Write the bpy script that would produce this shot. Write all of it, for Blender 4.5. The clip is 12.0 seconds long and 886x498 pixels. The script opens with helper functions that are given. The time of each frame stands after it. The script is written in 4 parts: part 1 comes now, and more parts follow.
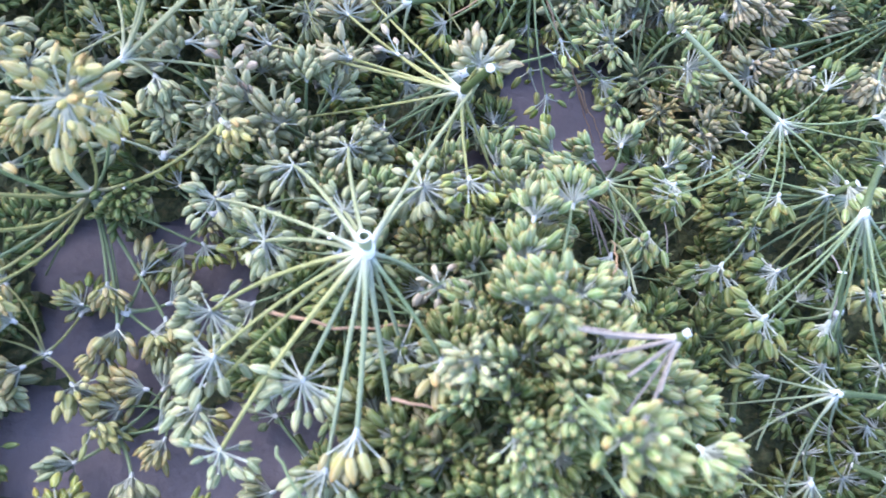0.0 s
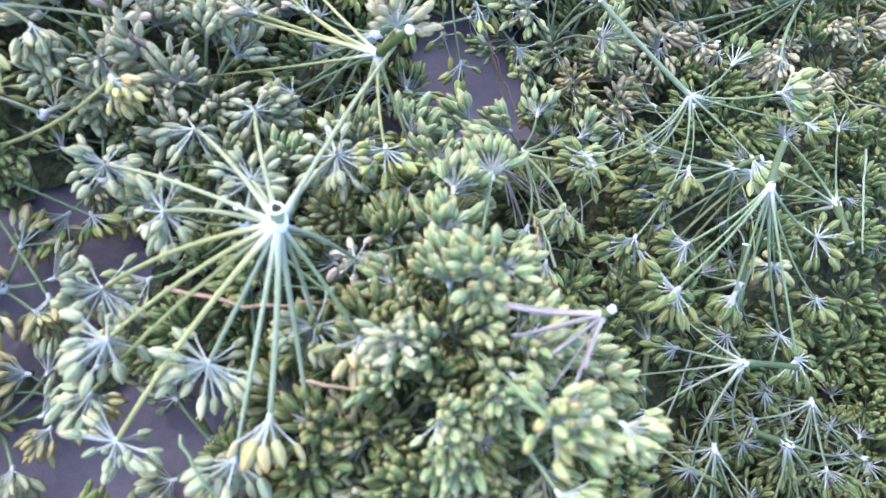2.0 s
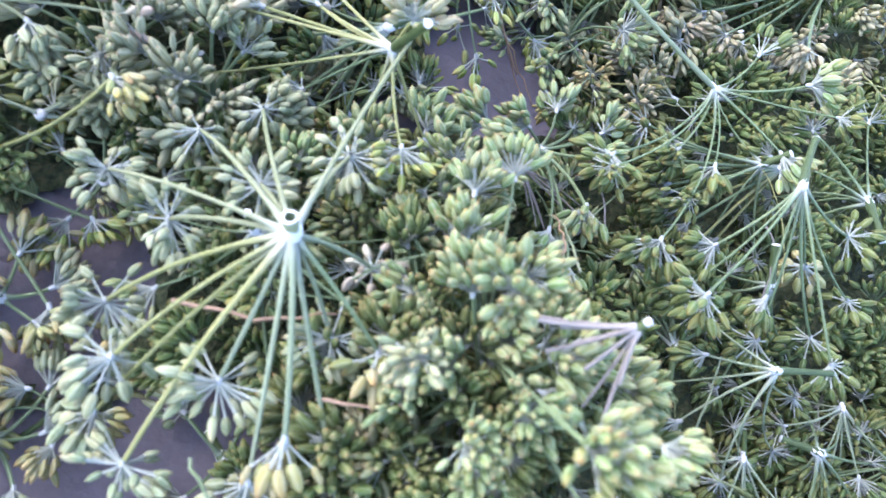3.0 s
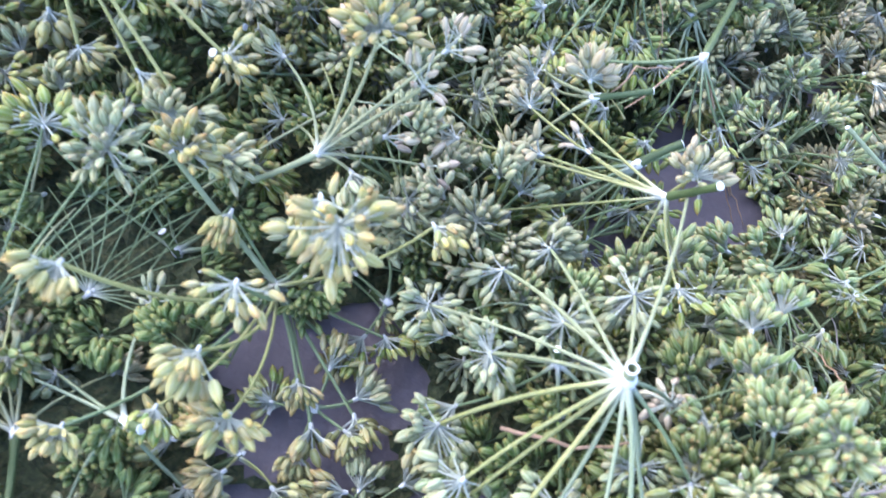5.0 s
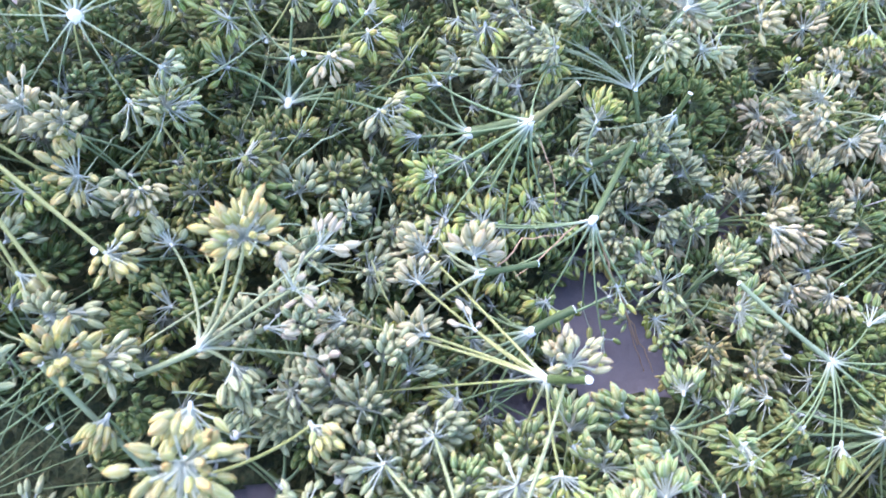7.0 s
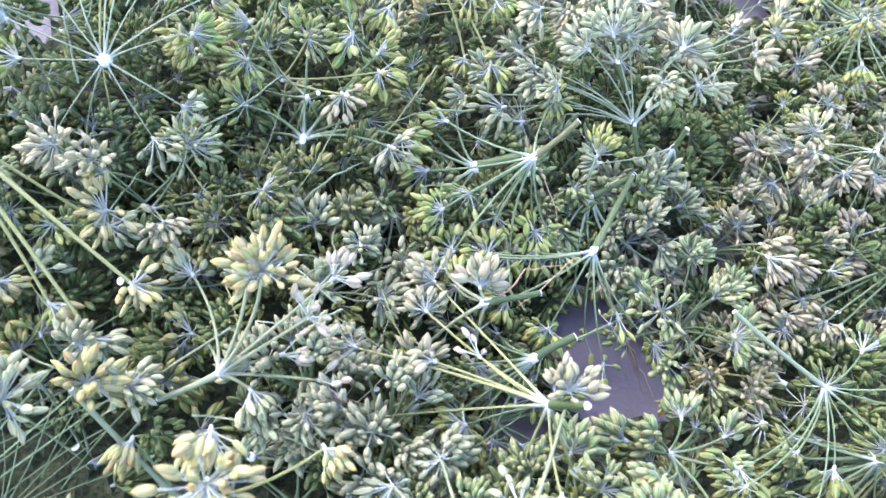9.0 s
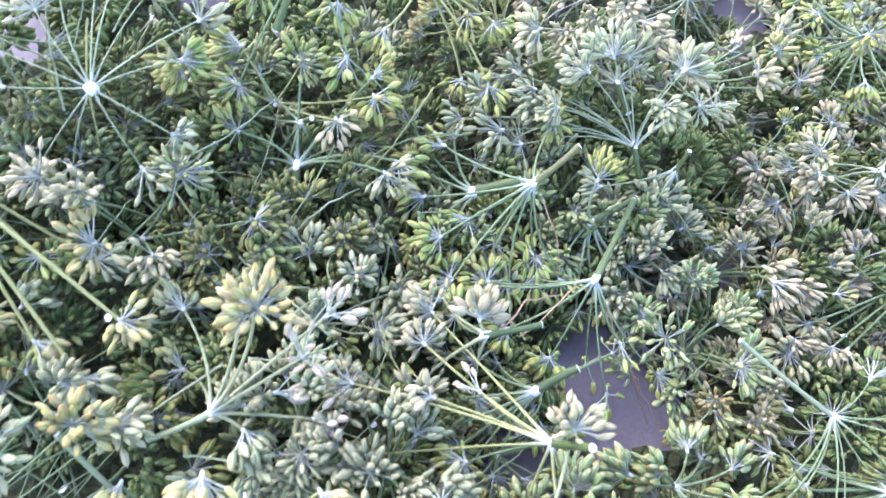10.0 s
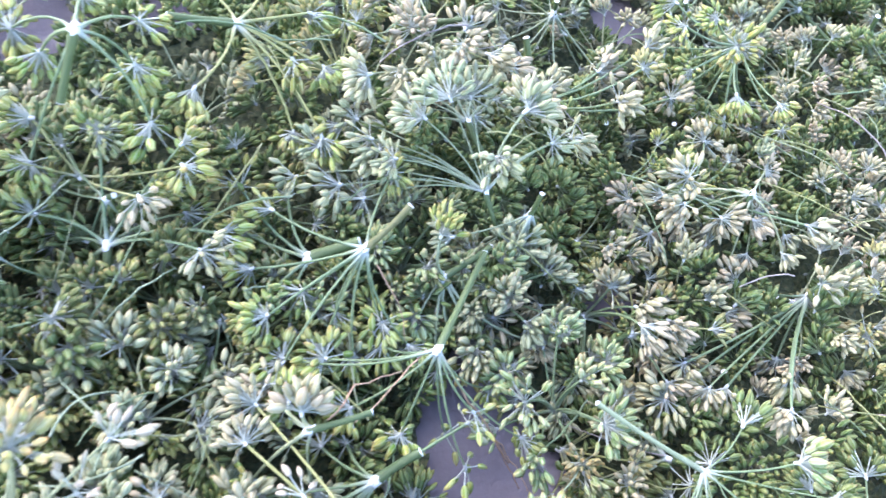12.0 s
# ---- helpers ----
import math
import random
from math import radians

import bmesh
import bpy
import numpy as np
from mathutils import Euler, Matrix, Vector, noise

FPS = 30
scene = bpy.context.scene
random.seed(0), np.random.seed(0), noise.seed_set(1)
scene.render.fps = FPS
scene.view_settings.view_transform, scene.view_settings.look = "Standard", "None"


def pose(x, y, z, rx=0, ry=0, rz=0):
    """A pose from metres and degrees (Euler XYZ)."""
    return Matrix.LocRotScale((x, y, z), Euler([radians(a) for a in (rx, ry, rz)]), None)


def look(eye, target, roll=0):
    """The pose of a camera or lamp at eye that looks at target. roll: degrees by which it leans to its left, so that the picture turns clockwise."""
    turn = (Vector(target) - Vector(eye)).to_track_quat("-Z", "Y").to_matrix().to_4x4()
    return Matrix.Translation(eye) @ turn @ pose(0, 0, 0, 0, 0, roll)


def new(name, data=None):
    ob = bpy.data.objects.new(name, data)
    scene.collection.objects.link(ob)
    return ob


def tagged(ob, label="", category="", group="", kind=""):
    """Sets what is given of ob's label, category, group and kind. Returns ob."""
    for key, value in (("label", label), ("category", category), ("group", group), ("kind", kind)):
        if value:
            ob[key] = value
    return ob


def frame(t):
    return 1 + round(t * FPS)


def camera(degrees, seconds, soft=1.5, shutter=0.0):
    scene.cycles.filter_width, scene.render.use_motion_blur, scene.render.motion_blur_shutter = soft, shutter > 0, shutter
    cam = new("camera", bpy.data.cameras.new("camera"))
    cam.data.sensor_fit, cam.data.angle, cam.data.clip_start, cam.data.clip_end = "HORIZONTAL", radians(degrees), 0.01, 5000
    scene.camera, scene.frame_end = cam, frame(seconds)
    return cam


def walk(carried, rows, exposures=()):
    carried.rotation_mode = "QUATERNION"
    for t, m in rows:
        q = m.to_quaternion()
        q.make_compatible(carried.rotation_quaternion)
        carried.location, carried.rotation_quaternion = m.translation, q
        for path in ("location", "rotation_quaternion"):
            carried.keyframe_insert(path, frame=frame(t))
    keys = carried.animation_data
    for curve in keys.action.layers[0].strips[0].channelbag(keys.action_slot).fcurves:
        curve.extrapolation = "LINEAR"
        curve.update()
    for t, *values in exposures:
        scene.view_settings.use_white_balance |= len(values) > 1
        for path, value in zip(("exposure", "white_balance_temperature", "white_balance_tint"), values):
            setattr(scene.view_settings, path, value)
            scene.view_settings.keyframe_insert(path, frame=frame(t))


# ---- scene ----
cam = camera(60.6, 12.0, soft=1.4, shutter=0.6)
cam.data.dof.use_dof, cam.data.dof.focus_distance, cam.data.dof.aperture_fstop = True, 0.27, 25.0
PATH = [
    (0, (0.0079, 0.0352, 0.2137), (0.0726, 0.2405, -0.2376), 23.08),
    (0.5, (0.0055, 0.0345, 0.2126), (0.0996, 0.2380, -0.2343), 29.70),
    (1, (0.0092, 0.0376, 0.2057), (0.1389, 0.2429, -0.2313), 36.74),
    (1.5, (0.0059, 0.0391, 0.2032), (0.1407, 0.2318, -0.2380), 39.53),
    (2, (0.0047, 0.0395, 0.2062), (0.1379, 0.2267, -0.2378), 39.32),
    (2.5, (0.0064, 0.0423, 0.1994), (0.1389, 0.2267, -0.2460), 39.57),
    (3, (0.0028, 0.0463, 0.1985), (0.1357, 0.2265, -0.2486), 39.86),
    (3.5, (-0.0086, 0.0515, 0.1973), (0.1209, 0.2288, -0.2519), 39.59),
    (3.7, (-0.0198, 0.0547, 0.1981), (0.1073, 0.2315, -0.2520), 39.38),
    (5.3, (-0.0551, 0.0555, 0.2154), (0.0260, 0.2679, -0.2299), 26.98),
    (5.5, (-0.0546, 0.0583, 0.2177), (0.0244, 0.2725, -0.2271), 26.11),
    (6, (-0.0480, 0.0725, 0.2277), (0.0285, 0.2908, -0.2156), 23.68),
    (6.5, (-0.0365, 0.0809, 0.2279), (0.0447, 0.3057, -0.2112), 23.65),
    (7, (-0.0310, 0.0833, 0.2320), (0.0569, 0.3302, -0.1938), 23.54),
    (7.2, (-0.0328, 0.0816, 0.2312), (0.0565, 0.3337, -0.1913), 24.10),
    (8.8, (-0.0306, 0.0784, 0.2417), (0.0474, 0.3404, -0.1770), 20.98),
    (9, (-0.0327, 0.0807, 0.2430), (0.0480, 0.3385, -0.1777), 21.74),
    (9.5, (-0.0338, 0.0839, 0.2414), (0.0469, 0.3405, -0.1801), 21.94),
    (10, (-0.0332, 0.0905, 0.2414), (0.0498, 0.3509, -0.1773), 21.57),
    (10.5, (-0.0246, 0.0993, 0.2450), (0.0648, 0.3609, -0.1716), 21.18),
    (11, (-0.0153, 0.1066, 0.2462), (0.0787, 0.3666, -0.1704), 21.02),
    (11.5, (-0.0042, 0.1121, 0.2478), (0.0963, 0.3706, -0.1682), 21.24),
    (12, (0.0075, 0.1210, 0.2453), (0.1137, 0.3729, -0.1733), 21.63),
]
walk(cam, [(t, look(eye, target, roll)) for t, eye, target, roll in PATH], exposures=((0.0, 3.19, 6350, 19), (1.0, 3.07, 6260, 19), (2.0, 3.23, 6240, 20), (3.5, 3.16, 6270, 19), (6.0, 3.29, 6200, 18), (7.0, 3.42, 6350, 19), (9.0, 3.46, 6420, 22), (12.0, 3.56, 6360, 20)))

# ---- world, sun, exposure ----
SUN_ELEV, SUN_ROT = radians(40), radians(308)
world = bpy.data.worlds.new("open_shade_sky")
scene.world = world
world.use_nodes = True
_wn = world.node_tree.nodes
_sky = _wn.new("ShaderNodeTexSky")
_sky.sky_type, _sky.sun_disc = "NISHITA", False
_sky.sun_elevation, _sky.sun_rotation = SUN_ELEV, SUN_ROT
_sky.air_density, _sky.dust_density = 1.0, 1.0
world.node_tree.links.new(_sky.outputs[0], _wn["Background"].inputs[0])
_wn["Background"].inputs[1].default_value = 0.15
sun_data = bpy.data.lights.new("veiled_sun", "SUN")
sun_data.energy, sun_data.angle, sun_data.color = 0.6, radians(80), (1.0, 0.97, 0.94)
sun = new("veiled_sun", sun_data)
sun.matrix_world = Matrix.Rotation(-SUN_ROT, 4, "Z") @ Matrix.Rotation(-(math.pi / 2 - SUN_ELEV), 4, "X")


# ---- materials ----
def material(name, rough=0.6):
    m = bpy.data.materials.new(name)
    m.use_nodes = True
    b = m.node_tree.nodes["Principled BSDF"]
    b.inputs["Roughness"].default_value = rough
    return m, m.node_tree, b


def ramp(nt, fac, stops):
    r = nt.nodes.new("ShaderNodeValToRGB")
    while len(r.color_ramp.elements) < len(stops):
        r.color_ramp.elements.new(0.5)
    for e, (p, c) in zip(r.color_ramp.elements, stops):
        e.position, e.color = p, (*c, 1)
    nt.links.new(fac, r.inputs[0])
    return r.outputs[0]


def mix(nt, fac, a, b, mode="MIX"):
    n = nt.nodes.new("ShaderNodeMix")
    n.data_type, n.blend_type = "RGBA", mode
    for sock, v in ((n.inputs[0], fac), (n.inputs[6], a), (n.inputs[7], b)):
        if isinstance(v, (int, float)):
            sock.default_value = v
        elif isinstance(v, tuple):
            sock.default_value = (*v, 1)
        else:
            nt.links.new(v, sock)
    return n.outputs[2]


def noise_tex(nt, scale, detail=3.0, coords=None):
    n = nt.nodes.new("ShaderNodeTexNoise")
    n.inputs["Scale"].default_value, n.inputs["Detail"].default_value = scale, detail
    if coords is None:
        coords = nt.nodes.new("ShaderNodeNewGeometry").outputs["Position"]
    nt.links.new(coords, n.inputs["Vector"])
    return n.outputs["Fac"]


def bump(nt, b, height, strength, distance):
    n = nt.nodes.new("ShaderNodeBump")
    n.inputs["Strength"].default_value, n.inputs["Distance"].default_value = strength, distance
    nt.links.new(height, n.inputs["Height"])
    nt.links.new(n.outputs[0], b.inputs["Normal"])


def math_node(nt, op, a, b=None, clamp=False):
    n = nt.nodes.new("ShaderNodeMath")
    n.operation, n.use_clamp = op, clamp
    for sock, v in zip(n.inputs, (a, b)):
        if v is None:
            continue
        if isinstance(v, (int, float)):
            sock.default_value = v
        else:
            nt.links.new(v, sock)
    return n.outputs[0]


def uv_split(nt, layer):
    u = nt.nodes.new("ShaderNodeUVMap")
    u.uv_map = layer
    s = nt.nodes.new("ShaderNodeSeparateXYZ")
    nt.links.new(u.outputs[0], s.inputs[0])
    return s.outputs[0], s.outputs[1]


def seed_material(name, body, tip, tip_from, tip_amount, pale, rich=1.13):
    """Fruit skin: body is a ramp of three greens picked per fruit, running out into the ripening tip, with pale ribs and a waxy bloom."""
    m, nt, b = material(name, 0.66)
    along, around = uv_split(nt, "along")
    r1, r2 = uv_split(nt, "tint")
    info = nt.nodes.new("ShaderNodeObjectInfo").outputs["Random"]
    pick = math_node(nt, "FRACT", math_node(nt, "ADD", r1, math_node(nt, "MULTIPLY", info, 3.7)))
    skin = ramp(nt, pick, [(0.0, body[0]), (0.45, body[1]), (1.0, body[2])])
    ripe = nt.nodes.new("ShaderNodeMapRange")
    ripe.inputs[1].default_value, ripe.inputs[2].default_value = tip_from, 1.0
    ripe.inputs[4].default_value = tip_amount
    nt.links.new(along, ripe.inputs[0])
    far = math_node(nt, "MULTIPLY", ripe.outputs[0], math_node(nt, "ADD", 0.35, r2), True)
    skin = mix(nt, far, skin, tip)
    wave = math_node(nt, "ABSOLUTE", math_node(nt, "SINE", math_node(nt, "MULTIPLY", around, math.pi * 5)))
    rib = math_node(nt, "MULTIPLY", math_node(nt, "POWER", wave, 5.0), 0.42)
    groove = math_node(nt, "MULTIPLY", math_node(nt, "POWER", math_node(nt, "SUBTRACT", 1.0, wave), 2.5), 0.5)
    skin = mix(nt, groove, skin, tuple(0.6 * q for q in body[0]))
    skin = mix(nt, rib, skin, pale)
    beak = nt.nodes.new("ShaderNodeMapRange")
    beak.inputs[1].default_value, beak.inputs[2].default_value, beak.inputs[4].default_value = 0.86, 1.0, 0.75
    nt.links.new(along, beak.inputs[0])
    skin = mix(nt, beak.outputs[0], skin, (0.170, 0.115, 0.052))
    bloom = noise_tex(nt, 900.0, 3)
    skin = mix(nt, math_node(nt, "MULTIPLY", ramp(nt, bloom, [(0.42, (0, 0, 0)), (0.70, (1, 1, 1))]), 0.27), skin, pale)
    blotch = ramp(nt, noise_tex(nt, 330.0, 3), [(0.50, (0, 0, 0)), (0.72, (1, 1, 1))])
    skin = mix(nt, math_node(nt, "MULTIPLY", blotch, 0.35), skin, tip)
    speck = ramp(nt, noise_tex(nt, 2600.0, 2), [(0.66, (0, 0, 0)), (0.74, (1, 1, 1))])
    skin = mix(nt, math_node(nt, "MULTIPLY", speck, 0.3), skin, (0.10, 0.07, 0.03))
    shift = nt.nodes.new("ShaderNodeHueSaturation")
    shift.inputs["Saturation"].default_value = rich
    other = math_node(nt, "FRACT", math_node(nt, "MULTIPLY", info, 17.3))
    nt.links.new(math_node(nt, "ADD", 0.461, math_node(nt, "MULTIPLY", info, 0.045)), shift.inputs["Hue"])
    nt.links.new(math_node(nt, "ADD", 0.97, math_node(nt, "MULTIPLY", other, 0.20)), shift.inputs["Value"])
    nt.links.new(skin, shift.inputs["Color"])
    nt.links.new(shift.outputs[0], b.inputs["Base Color"])
    b.inputs["Specular IOR Level"].default_value = 0.18
    bump(nt, b, math_node(nt, "ADD", bloom, rib), 0.3, 0.0004)
    return m


def stem_material(name, dark, light, root, rough=0.55):
    """Stem skin: green along its length, bleached to the root colour where the rays meet, streaked lengthwise."""
    m, nt, b = material(name, rough)
    along, around = uv_split(nt, "along")
    r1, r2 = uv_split(nt, "tint")
    info = nt.nodes.new("ShaderNodeObjectInfo").outputs["Random"]
    base = ramp(nt, math_node(nt, "FRACT", math_node(nt, "ADD", r1, info)), [(0.0, dark), (1.0, light)])
    streak = nt.nodes.new("ShaderNodeCombineXYZ")
    nt.links.new(math_node(nt, "MULTIPLY", along, 6.0), streak.inputs[0])
    nt.links.new(math_node(nt, "MULTIPLY", around, 40.0), streak.inputs[1])
    nt.links.new(math_node(nt, "MULTIPLY", r2, 50.0), streak.inputs[2])
    lines = noise_tex(nt, 1.0, 3, streak.outputs[0])
    dusty = mix(nt, 0.30, light, root)
    base = mix(nt, math_node(nt, "MULTIPLY", lines, 0.40), base, dusty)
    fall = math_node(nt, "POWER", math_node(nt, "SUBTRACT", 1.0, along, True), 15.0)
    base = mix(nt, math_node(nt, "MULTIPLY", fall, 0.9), base, root)
    rough_skin = noise_tex(nt, 700.0, 4)
    base = mix(nt, math_node(nt, "MULTIPLY", ramp(nt, rough_skin, [(0.5, (0, 0, 0)), (0.75, (1, 1, 1))]), 0.4), base, dusty)
    nt.links.new(base, b.inputs["Base Color"])
    b.inputs["Specular IOR Level"].default_value = 0.3
    bump(nt, b, math_node(nt, "ADD", lines, rough_skin), 0.5, 0.0005)
    return m


WHITE = (0.345, 0.357, 0.361)
SEEDS = {
    "green": seed_material("green_fruit_skin", [(0.061, 0.104, 0.029), (0.141, 0.180, 0.069), (0.190, 0.214, 0.104)], (0.240, 0.190, 0.070), 0.5, 0.75, (0.222, 0.240, 0.184), 1.32),
    # true deep green on some umbels; elsewhere dark in place of shade low down
    "deep": seed_material("deep_green_and_shade_skin", [(0.026, 0.046, 0.015), (0.054, 0.080, 0.031), (0.096, 0.120, 0.056)], (0.130, 0.118, 0.048), 0.55, 0.5, (0.145, 0.165, 0.118), 1.32),
    "leafy": seed_material("leaf_green_fruit_skin", [(0.069, 0.108, 0.045), (0.123, 0.164, 0.082), (0.186, 0.218, 0.130)], (0.232, 0.178, 0.081), 0.72, 0.6, (0.228, 0.251, 0.201), 1.32),
    "mint": seed_material("bloomy_fruit_skin", [(0.092, 0.124, 0.068), (0.158, 0.184, 0.106), (0.206, 0.222, 0.138)], (0.232, 0.206, 0.096), 0.6, 0.5, (0.232, 0.246, 0.188)),
    "yellow": seed_material("ripening_fruit_skin", [(0.138, 0.160, 0.062), (0.194, 0.202, 0.090), (0.228, 0.226, 0.120)], (0.252, 0.198, 0.060), 0.45, 0.9, (0.224, 0.226, 0.164)),
    "straw": seed_material("dry_fruit_skin", [(0.157, 0.165, 0.087), (0.208, 0.204, 0.117), (0.240, 0.228, 0.146)], (0.256, 0.208, 0.112), 0.45, 0.6, (0.246, 0.240, 0.188)),
    "bleached": seed_material("bleached_fruit_skin", [(0.209, 0.193, 0.135), (0.240, 0.219, 0.157), (0.262, 0.240, 0.180)], (0.252, 0.202, 0.139), 0.5, 0.5, (0.270, 0.256, 0.208)),
}
PEDICEL = stem_material("pale_pedicel", (0.205, 0.230, 0.178), (0.285, 0.308, 0.268), WHITE)
RAY = {
    "green": stem_material("green_ray_skin", (0.059, 0.102, 0.038), (0.106, 0.147, 0.059), WHITE),
    "yellow": stem_material("yellowing_ray_skin", (0.134, 0.146, 0.036), (0.190, 0.190, 0.058), WHITE),
    "mint": stem_material("bloomy_ray_skin", (0.109, 0.144, 0.074), (0.166, 0.201, 0.117), WHITE),
    "straw": stem_material("straw_ray_skin", (0.120, 0.140, 0.062), (0.172, 0.188, 0.094), WHITE),
    "tan": stem_material("tan_thread_skin", (0.205, 0.110, 0.062), (0.290, 0.195, 0.130), (0.310, 0.245, 0.160)),
    "dry": stem_material("dry_brown_ray_skin", (0.130, 0.106, 0.092), (0.218, 0.194, 0.177), (0.300, 0.280, 0.270)),
}
STALK = stem_material("green_stalk_skin", (0.025, 0.046, 0.013), (0.052, 0.077, 0.025), (0.085, 0.105, 0.060))
PALE_STALK = stem_material("pale_stalk_skin", (0.126, 0.161, 0.084), (0.177, 0.202, 0.118), (0.253, 0.270, 0.211))
RED_STALK = stem_material("reddish_stalk_skin", (0.046, 0.062, 0.018), (0.092, 0.062, 0.026), (0.150, 0.150, 0.085))
PITH, _nt, _b = material("white_pith", 0.8)
_f = noise_tex(_nt, 1500.0, 3)
_nt.links.new(ramp(_nt, _f, [(0.3, (0.37, 0.38, 0.37)), (0.7, (0.47, 0.475, 0.47))]), _b.inputs["Base Color"])
bump(_nt, _b, _f, 0.4, 0.0003)
GROUND, _nt, _b = material("grey_concrete", 0.85)
_big = noise_tex(_nt, 14.0, 5)
_fine = noise_tex(_nt, 420.0, 5)
_c = ramp(_nt, _big, [(0.3, (0.076, 0.066, 0.079)), (0.7, (0.118, 0.101, 0.118))])
_c = mix(_nt, math_node(_nt, "MULTIPLY", _fine, 0.5), _c, (0.138, 0.120, 0.138))
_nt.links.new(_c, _b.inputs["Base Color"])
bump(_nt, _b, _fine, 0.35, 0.002)


# dark greens and browns stand in for shade between the umbels
GAP_SHADE, _nt, _b = material("gap_shade_mat", 0.9)
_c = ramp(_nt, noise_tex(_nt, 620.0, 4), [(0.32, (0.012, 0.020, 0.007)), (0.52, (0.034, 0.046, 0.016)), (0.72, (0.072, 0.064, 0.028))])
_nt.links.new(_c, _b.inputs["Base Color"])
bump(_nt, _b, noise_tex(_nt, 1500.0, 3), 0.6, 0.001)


# ---- mesh builders ----
class Shape:
    """Gathers vertices, faces, material slots and the two UV layers of one mesh."""

    def __init__(self):
        self.v, self.f, self.slot, self.uv, self.tint = [], [], [], [], []

    def grid(self, rings, us, close, slot, tint, tip=None):
        """Skin over rings of equal count; close: cap the last ring with a fan to tip."""
        base, n = len(self.v), len(rings[0])
        for ring in rings:
            self.v.extend(ring)
        for i in range(len(rings) - 1):
            a, b = base + i * n, base + (i + 1) * n
            for k in range(n):
                j = (k + 1) % n
                self.f.append((a + k, a + j, b + j, b + k))
                self.uv.extend(((us[i], k / n), (us[i], (k + 1) / n), (us[i + 1], (k + 1) / n), (us[i + 1], k / n)))
                self.tint.extend((tint,) * 4)
                self.slot.append(slot)
        if tip is not None:
            self.v.append(tip)
            t, a = len(self.v) - 1, base + (len(rings) - 1) * n
            for k in range(n):
                self.f.append((a + k, a + (k + 1) % n, t))
                self.uv.extend(((us[-1], k / n), (us[-1], (k + 1) / n), (1.0, (k + 0.5) / n)))
                self.tint.extend((tint,) * 3)
                self.slot.append(slot)

    def mesh(self, name, mats):
        me = bpy.data.meshes.new(name)
        me.from_pydata([tuple(p) for p in self.v], [], self.f)
        for m in mats:
            me.materials.append(m)
        me.polygons.foreach_set("material_index", self.slot)
        me.polygons.foreach_set("use_smooth", [True] * len(self.f))
        for layer, data in (("along", self.uv), ("tint", self.tint)):
            me.uv_layers.new(name=layer).data.foreach_set("uv", np.array(data, dtype=np.float32).ravel())
        me.update()
        return me


def unit(v):
    v = np.asarray(v, float)
    return v / max(1e-9, np.linalg.norm(v))


def side_axes(d):
    h = np.array((0.0, 0.0, 1.0)) if abs(d[2]) < 0.9 else np.array((1.0, 0.0, 0.0))
    a = unit(np.cross(d, h))
    return a, np.cross(d, a)


def bezier(p0, p1, p2, n):
    t = np.linspace(0, 1, n)[:, None]
    return (1 - t) ** 2 * p0 + 2 * t * (1 - t) * p1 + t ** 2 * p2


def tube(shape, pts, radii, sides, slot, tint, u0=0.0, u1=1.0, cap=True):
    pts = np.asarray(pts, float)
    a, _ = side_axes(unit(pts[-1] - pts[0]))
    ang = np.arange(sides) * 2 * math.pi / sides
    rings = []
    for i, p in enumerate(pts):
        d = unit(pts[min(i + 1, len(pts) - 1)] - pts[max(i - 1, 0)])
        e = unit(a - d * np.dot(a, d))
        g = np.cross(d, e)
        rings.append(p + radii[i] * (np.cos(ang)[:, None] * e + np.sin(ang)[:, None] * g))
    shape.grid(rings, np.linspace(u0, u1, len(pts)), cap, slot, tint, pts[-1] + unit(pts[-1] - pts[-2]) * radii[-1] * 0.5 if cap else None)


SEED_FINE = ((0.0, 0.28), (0.06, 0.64), (0.20, 0.90), (0.42, 1.0), (0.64, 0.92), (0.82, 0.62), (0.93, 0.28))
SEED_PLAIN = ((0.02, 0.42), (0.38, 1.0), (0.78, 0.70))


def seed(shape, base, d, length, width, fine, slot, tint, rng, bend=0.0):
    """One plump ribbed fruit with a drawn-out tip."""
    a, b = side_axes(d)
    spin = rng.uniform(0, 6.28)
    a, b = math.cos(spin) * a + math.sin(spin) * b, math.cos(spin) * b - math.sin(spin) * a
    prof, sides = (SEED_FINE, 8) if fine else (SEED_PLAIN, 5)
    ang = np.arange(sides) * 2 * math.pi / sides
    rib = np.where(np.arange(sides) % 2 == 0, 1.012, 0.975) if fine else np.ones(sides)
    rings = []
    for u, r in prof:
        c = base + d * length * u + a * bend * length * (u * u)
        rings.append(c + width / 2 * r * rib[:, None] * (np.cos(ang)[:, None] * a * 0.86 + np.sin(ang)[:, None] * b))
    shape.grid(rings, [u for u, r in prof], True, slot, tint, base + d * length * 1.03 + a * bend * length)


